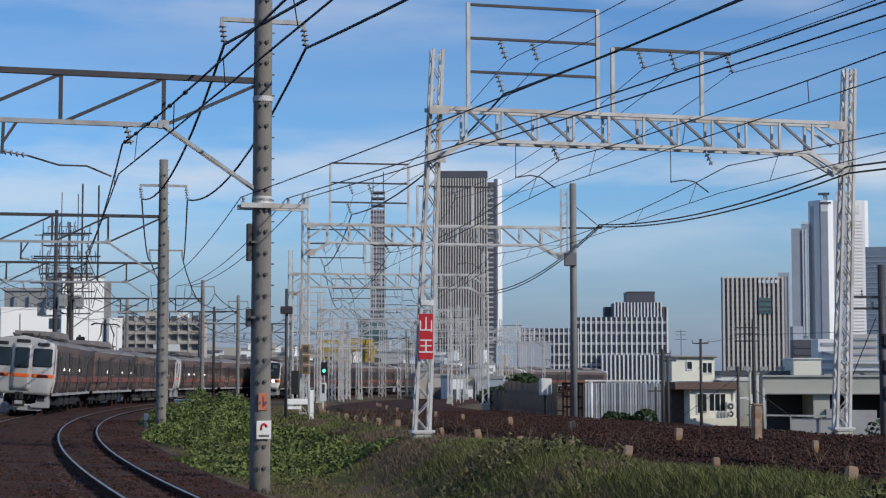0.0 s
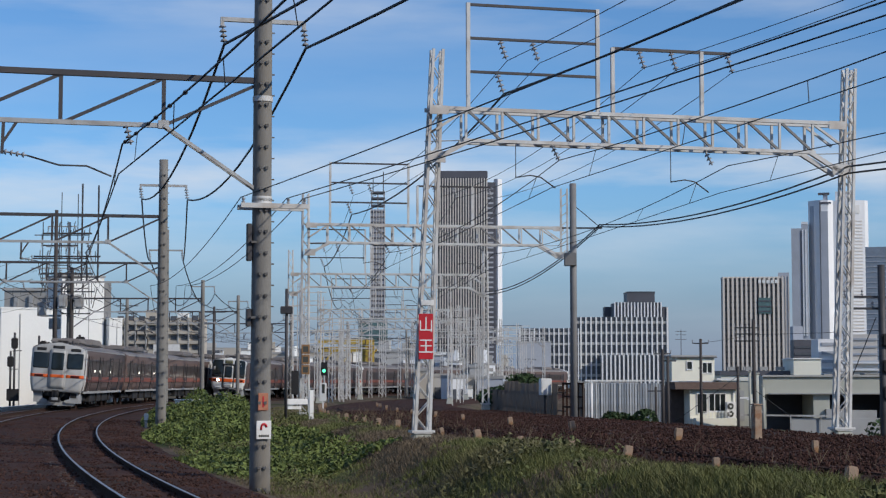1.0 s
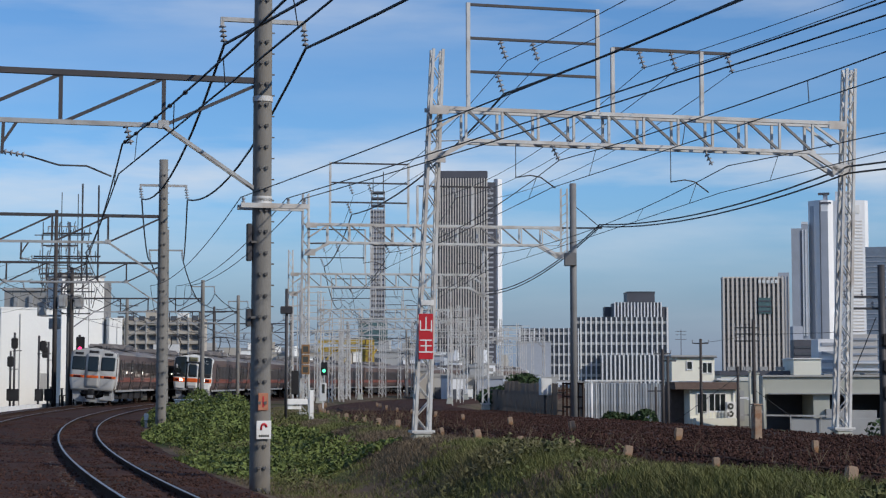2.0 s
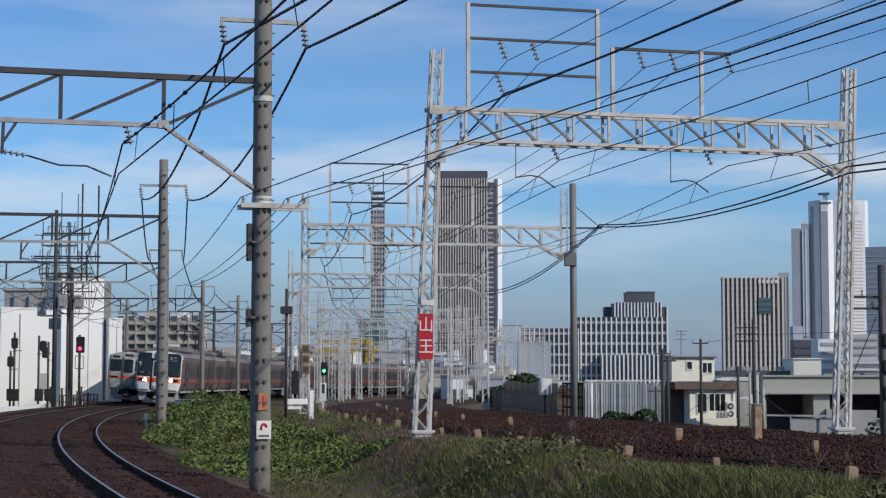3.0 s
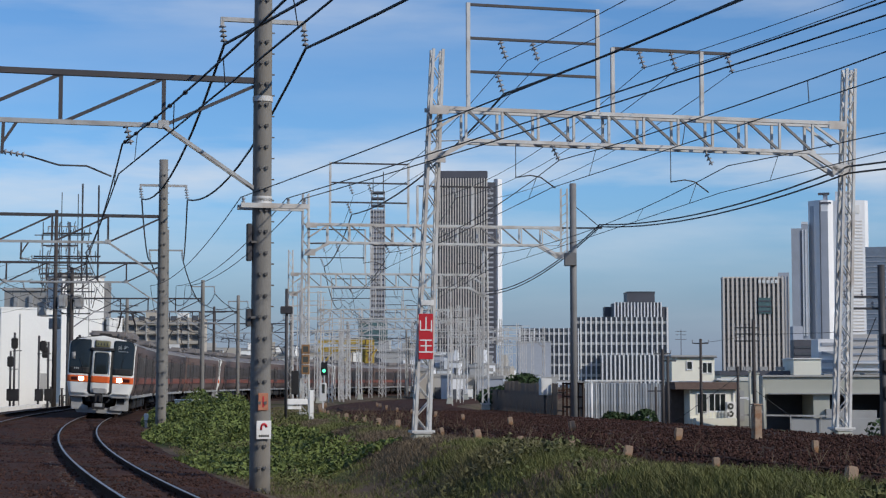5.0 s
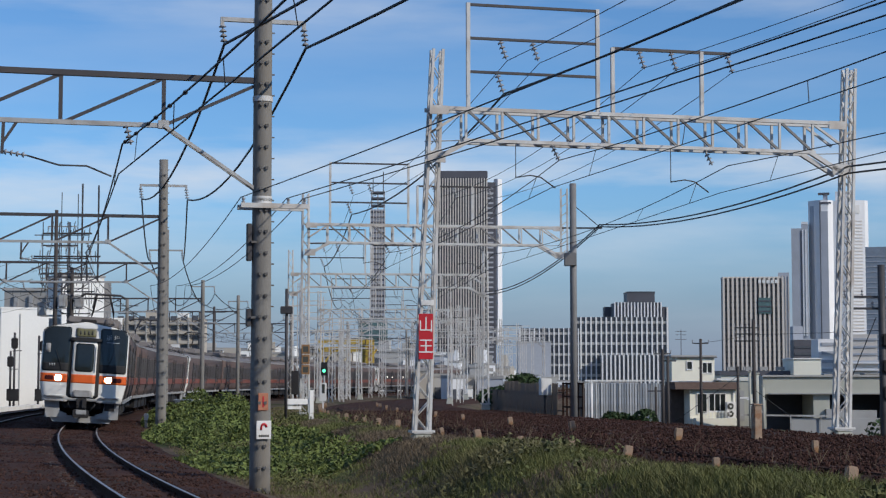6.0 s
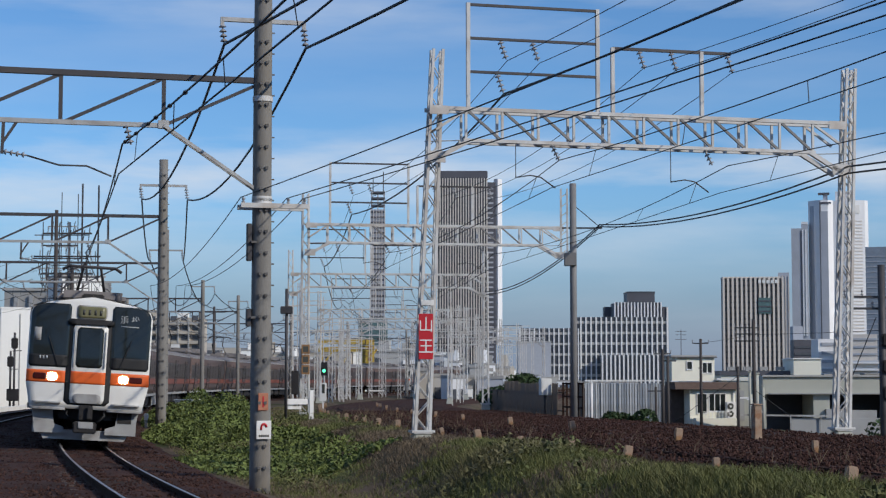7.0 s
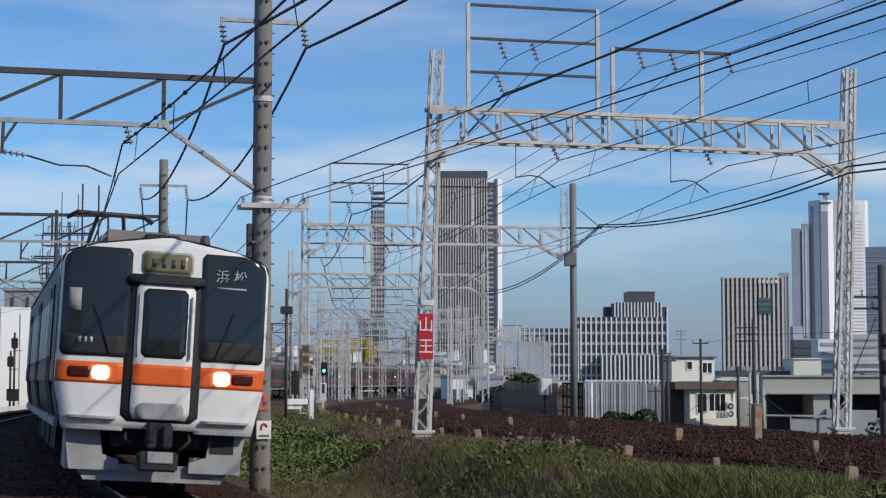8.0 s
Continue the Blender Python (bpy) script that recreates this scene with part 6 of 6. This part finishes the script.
def small_building(x, y, w, d, h, k, style):
    b = holder("city_building", pose(x, y, -3, 0, 0, rng.uniform(-14, 14)), style + " in the hazy distance", "building", "city buildings")
    scaled("wall", unit[k], b, (0, 0, h / 2), (w, d, h))
    scaled("roof", roof_unit, b, (0, 0, h + 0.15), (w * 1.03, d * 1.03, 0.35))
    if rng.random() < 0.6 and h > 6:
        scaled("roof_house", unit[k], b, (rng.uniform(-0.2, 0.2) * w, 0, h + 1.2), (w * 0.3, d * 0.3, 2.4))
    floors = max(1, int(h / 3.6))
    cols = max(2, int(w / 3.2))
    for j in range(floors):
        for i in range(cols):
            if rng.random() < 0.85:
                scaled("window", glass_unit, b, (-w / 2 + w * (i + 0.5) / cols, -d / 2, h * (j + 0.55) / floors), (w / cols * 0.6, 0.25, h / floors * 0.42))


STYLES = ("white low-rise building", "grey concrete low-rise building", "beige low-rise building", "grey low-rise building", "blue-grey low-rise building", "white office block")
for i in range(125):
    y = rng.uniform(330, 820)
    px = rng.choice((rng.uniform(-0.13, -0.01), rng.uniform(-0.11, 0.05), rng.uniform(-0.26, 0.26)))
    w = rng.uniform(7, 20) * (y / 550)
    h = 3 + rng.uniform(0.004, 0.022) * y
    k = rng.randrange(6)
    if px > 0.045:
        h = 3 + rng.uniform(0.001, 0.007) * y
    small_building(px * y, y, w, rng.uniform(6, 12), h, k, STYLES[k])

# low roofs on the lower ground right of the lines
for i in range(70):
    y = rng.uniform(185, 420)
    px = rng.uniform(-0.012, 0.036)
    k = rng.randrange(6)
    small_building(px * y, y, rng.uniform(1.4, 4.2) * (y / 280), rng.uniform(4, 7), 3 + rng.uniform(0.2, 4.4) * (y / 280), k, STYLES[k])

# yellow gantry crane far along the line
yc = holder("gantry_crane", pose(-18, 330, 0), "yellow steel gantry crane far along the line", "crane")
for z in (9.0, 7.6, 4.2):
    barpart("girder", (-5.5, 0, z), (5.0, 0, z), 0.9, M_YELLOW, yc)
for x in (-5.0, -1.5, 3.0):
    barpart("leg", (x, 0, -0.5), (x, 0, 9.0), 0.55, M_YELLOW, yc)
    barpart("brace", (x, 0, 4.2), (x + 2.5, 0, 7.6), 0.35, M_YELLOW, yc)
boxpart("cab", (4.2, -0.8, 6.2), (1.7, 1.2, 5.6), M_YELLOW, yc, "bright yellow cab panel", bevel=0.1)
for i in range(4):
    boxpart("panel_mark", (4.2, -1.42, 4.6 + i * 1.1), (0.7, 0.05, 0.6), M_MARKORANGE, yc)


# ---- plants ----
def blade_field(name, spots, material, label, category):
    """Bent grass blades, three triangles each."""
    verts, faces = [], []
    r = random.Random(21)
    for p, h, w in spots:
        a = r.uniform(0, 2 * math.pi)
        dx, dy = math.cos(a), math.sin(a)
        lean = r.uniform(0.2, 1.1) * h
        la = r.uniform(0, 2 * math.pi)
        lx, ly = math.cos(la) * lean, math.sin(la) * lean
        k = len(verts)
        verts += [(p[0] - dx * w, p[1] - dy * w, p[2]), (p[0] + dx * w, p[1] + dy * w, p[2]),
                  (p[0] - dx * w * 0.7 + lx * 0.35, p[1] - dy * w * 0.7 + ly * 0.35, p[2] + h * 0.6),
                  (p[0] + dx * w * 0.7 + lx * 0.35, p[1] + dy * w * 0.7 + ly * 0.35, p[2] + h * 0.6),
                  (p[0] + lx, p[1] + ly, p[2] + h)]
        faces += [(k, k + 1, k + 3, k + 2), (k + 2, k + 3, k + 4)]
    me = bpy.data.meshes.new(name)
    me.from_pydata(verts, [], faces)
    me.materials.append(material)
    return tagged(new(name, me), label, category, kind="stuff")


def leaf_cloud(name, spots, size, material, label, category, parent=None):
    """Many small folded leaves."""
    verts, faces = [], []
    r = random.Random(31)
    for p in spots:
        n = Vector((r.gauss(0, 1), r.gauss(0, 1) - 0.3, r.gauss(0, 1) + 0.7)).normalized()
        a = n.orthogonal().normalized()
        a.rotate(Matrix.Rotation(r.uniform(0, 6.28), 3, n))
        b = n.cross(a)
        s = size * r.uniform(0.55, 1.3)
        k = len(verts)
        p = Vector(p)
        verts += [p - a * s, p + b * s * 0.55 + n * s * 0.15, p + a * s, p - b * s * 0.55 + n * s * 0.15]
        faces += [(k, k + 1, k + 2), (k, k + 2, k + 3)]
    me = bpy.data.meshes.new(name)
    me.from_pydata(verts, [], faces)
    me.materials.append(material)
    ob = new(name, me)
    if parent:
        ob.parent = parent
        return ob
    return tagged(ob, label, category, kind="stuff")


rng = random.Random(3)
green, dry, stalks = [], [], []
for i in range(300000):
    st = -124 + 100 * rng.random() ** 1.5
    c = middle2(st)
    off = rng.uniform(2.5, c - 4.2)
    p = rail(st, off)
    p.z = ground_z(p.x, p.y) - 0.02
    patch = noise.noise((p.x * 0.28, p.y * 0.22, 3.0)) + 0.45 * noise.noise((p.x * 0.9, p.y * 0.9, 7.0))
    patch += 0.30 * (1 - smooth(33, 37, p.y)) * smooth(4.0, 6.0, off) - 0.75 * math.exp(-((p.y - 39.5) / 5) ** 2) * smooth(4.5, 6.5, off)
    edge = smooth(2.4, 3.4, off)
    if rng.random() > edge + 0.15:
        continue
    if patch > 0.10:
        green.append((p, rng.uniform(0.07, 0.24) * (0.5 + 0.8 * max(0, patch)), rng.uniform(0.004, 0.009)))
    elif patch > -0.12 and rng.random() < 0.3:
        green.append((p, rng.uniform(0.06, 0.16), rng.uniform(0.004, 0.009)))
    else:
        dry.append((p, rng.uniform(0.03, 0.13), rng.uniform(0.004, 0.008)))
for i in range(900):
    st = rng.uniform(-122, -60)
    p = rail(st, middle2(st) + rng.uniform(-5.2, -1.0))
    p.z = 0.05
    stalks.append((p, rng.uniform(0.3, 0.75), 0.007))
blade_field("grass", green, M_GRASS, "rough green grass between the two lines", "grass")
blade_field("dry_grass", dry, M_STALK, "short dry grass between the two lines", "grass")
blade_field("dead_stalks", stalks, M_STALK, "thin dead stalks in the ballast", "weeds")

# broad-leaved weed thicket beside the main line
leaves = []
rng = random.Random(8)
for i in range(60000):
    st = rng.uniform(-98, -56)
    off = rng.uniform(1.9, 6.6)
    u = (st + 97) / 41
    ridge = 4.7 + 0.6 * math.sin(st * 0.35)
    hgt = (0.28 + 0.95 * smooth(0.15, 0.75, u)) * max(0.0, 1 - ((off - ridge) / 2.6) ** 2) * (0.75 + 0.5 * noise.noise((st * 0.5, off * 0.8, 1)))
    if hgt < 0.05 or rng.random() > 0.15 + hgt / 0.45:
        continue
    p = rail(st, off)
    p.z = ground_z(p.x, p.y) + hgt * rng.uniform(0.35, 1.12)
    leaves.append(p)
leaf_cloud("weed_thicket", leaves, 0.07, M_LEAF, "dense bright green broad-leaved weeds beside the curved track", "weeds")


weeds = []
rng = random.Random(14)
for i in range(30000):
    st = -122 + 55 * rng.random() ** 1.4
    off = rng.uniform(3.4, middle2(st) - 4.6)
    p = rail(st, off)
    k = noise.noise((p.x * 0.45, p.y * 0.3, 9.0)) + 0.5 * noise.noise((p.x * 1.3, p.y * 1.3, 2.0))
    k -= 0.6 * math.exp(-((p.y - 39.5) / 5) ** 2) * smooth(4.5, 6.5, off)
    if k < 0.22:
        continue
    p.z = ground_z(p.x, p.y) + rng.uniform(0.02, 0.12 + 0.55 * k)
    weeds.append(p)
leaf_cloud("low_weeds", weeds, 0.045, M_WEED, "patches of low leafy weeds in the grass", "weeds")


def bush(x, y, zb, rx, ry, h, n, size, label):
    b = holder("bush", pose(x, y, zb), label, "bush", "bushes")
    bm = bmesh.new()
    for k in range(6):
        a = k * 1.05
        tube(bm, [(0, 0, 0), (math.cos(a) * rx * 0.3, math.sin(a) * ry * 0.3, h * 0.45), (math.cos(a) * rx * 0.6, math.sin(a) * ry * 0.6, h * 0.75)], 0.05, 6, 0.015)
    part("branches", bm, M_STALK, b)
    pts = []
    r = random.Random(int(x * 10) + n)
    lumps = [(r.uniform(-0.7, 0.7) * rx, r.uniform(-0.6, 0.6) * ry, r.uniform(0.35, 0.8) * h, r.uniform(0.28, 0.5)) for _ in range(9)]
    for i in range(n):
        lx, ly, lz, lr = lumps[i % 9]
        d = Vector((r.gauss(0, 1), r.gauss(0, 1), r.gauss(0, 1))).normalized() * r.uniform(0.6, 1.0) ** 0.5
        pts.append((lx + d.x * lr * rx, ly + d.y * lr * ry, max(0.02, lz + d.z * lr * h * 0.6)))
    c = leaf_cloud("leaves", pts, size, M_SHRUB, "", "", b)
    return b


q = rail(-33, middle2(-33) + 7.4)
bush(q.x, q.y, -0.3, 2.2, 3.0, 1.7, 3600, 0.13, "dark green bush behind the board fence")
q = rail(-40, middle2(-40) + 7.6)
bush(q.x, q.y, -0.3, 1.8, 2.2, 2.5, 2400, 0.13, "dark green bush behind the board fence")
bush(9.0, 85, -1.9, 1.5, 1.8, 2.1, 3000, 0.13, "dark rounded bush behind the embankment")
bush(16.6, 62, -1.4, 1.7, 2, 1.7, 1800, 0.10, "pale weedy bush at the foot of a utility pole")

# loose ballast stones
def stones(name, count, place, seed, size, label):
    r = random.Random(seed)
    verts, faces = [], []
    for i in range(count):
        p = place(r)
        s = size * r.uniform(0.5, 1.25)
        k = len(verts)
        rot = Euler((r.uniform(0, 6), r.uniform(0, 6), r.uniform(0, 6))).to_matrix()
        for v in ((1, 0, 0), (-1, 0.1, 0), (0, 0.9, 0.1), (0.1, -1, 0), (0, 0.1, 0.75), (0, 0, -0.7)):
            verts.append(p + rot @ (Vector(v) * s))
        faces += [(k, k + 2, k + 4), (k + 2, k + 1, k + 4), (k + 1, k + 3, k + 4), (k + 3, k, k + 4), (k + 2, k, k + 5), (k + 1, k + 2, k + 5), (k + 3, k + 1, k + 5), (k, k + 3, k + 5)]
    me = bpy.data.meshes.new(name)
    me.from_pydata(verts, [], faces)
    me.materials.append(M_STONE)
    tagged(new(name, me), label, "ballast stones", kind="stuff")


def main_spot(r):
    st = -124 + 70 * r.random() ** 1.7
    off = r.uniform(-6.2, 2.9)
    z = -0.13 - 0.055 * max(-1, min(1, off / 1.5)) if off < 1.7 else -0.2 - 0.4 * (off - 1.7)
    return rail(st, off, z)


def second_spot(r):
    st = -124 + 75 * r.random() ** 1.4
    o = r.uniform(-4.9, 5.0)
    z = RAIL2 - 0.04 - 0.25 * smooth(2.2, 4.4, -o) + 0.03 * smooth(3, 3.8, o)
    return rail(st, middle2(st) + o, z + rise2(st) + r.uniform(-0.02, 0.04))


stones("ballast_stones", 38000, main_spot, 4, 0.034, "loose rust-brown ballast stones round the curved track")
stones("ballast_stones", 52000, second_spot, 6, 0.036, "loose rust-brown ballast stones on the second line's bed")
motions()
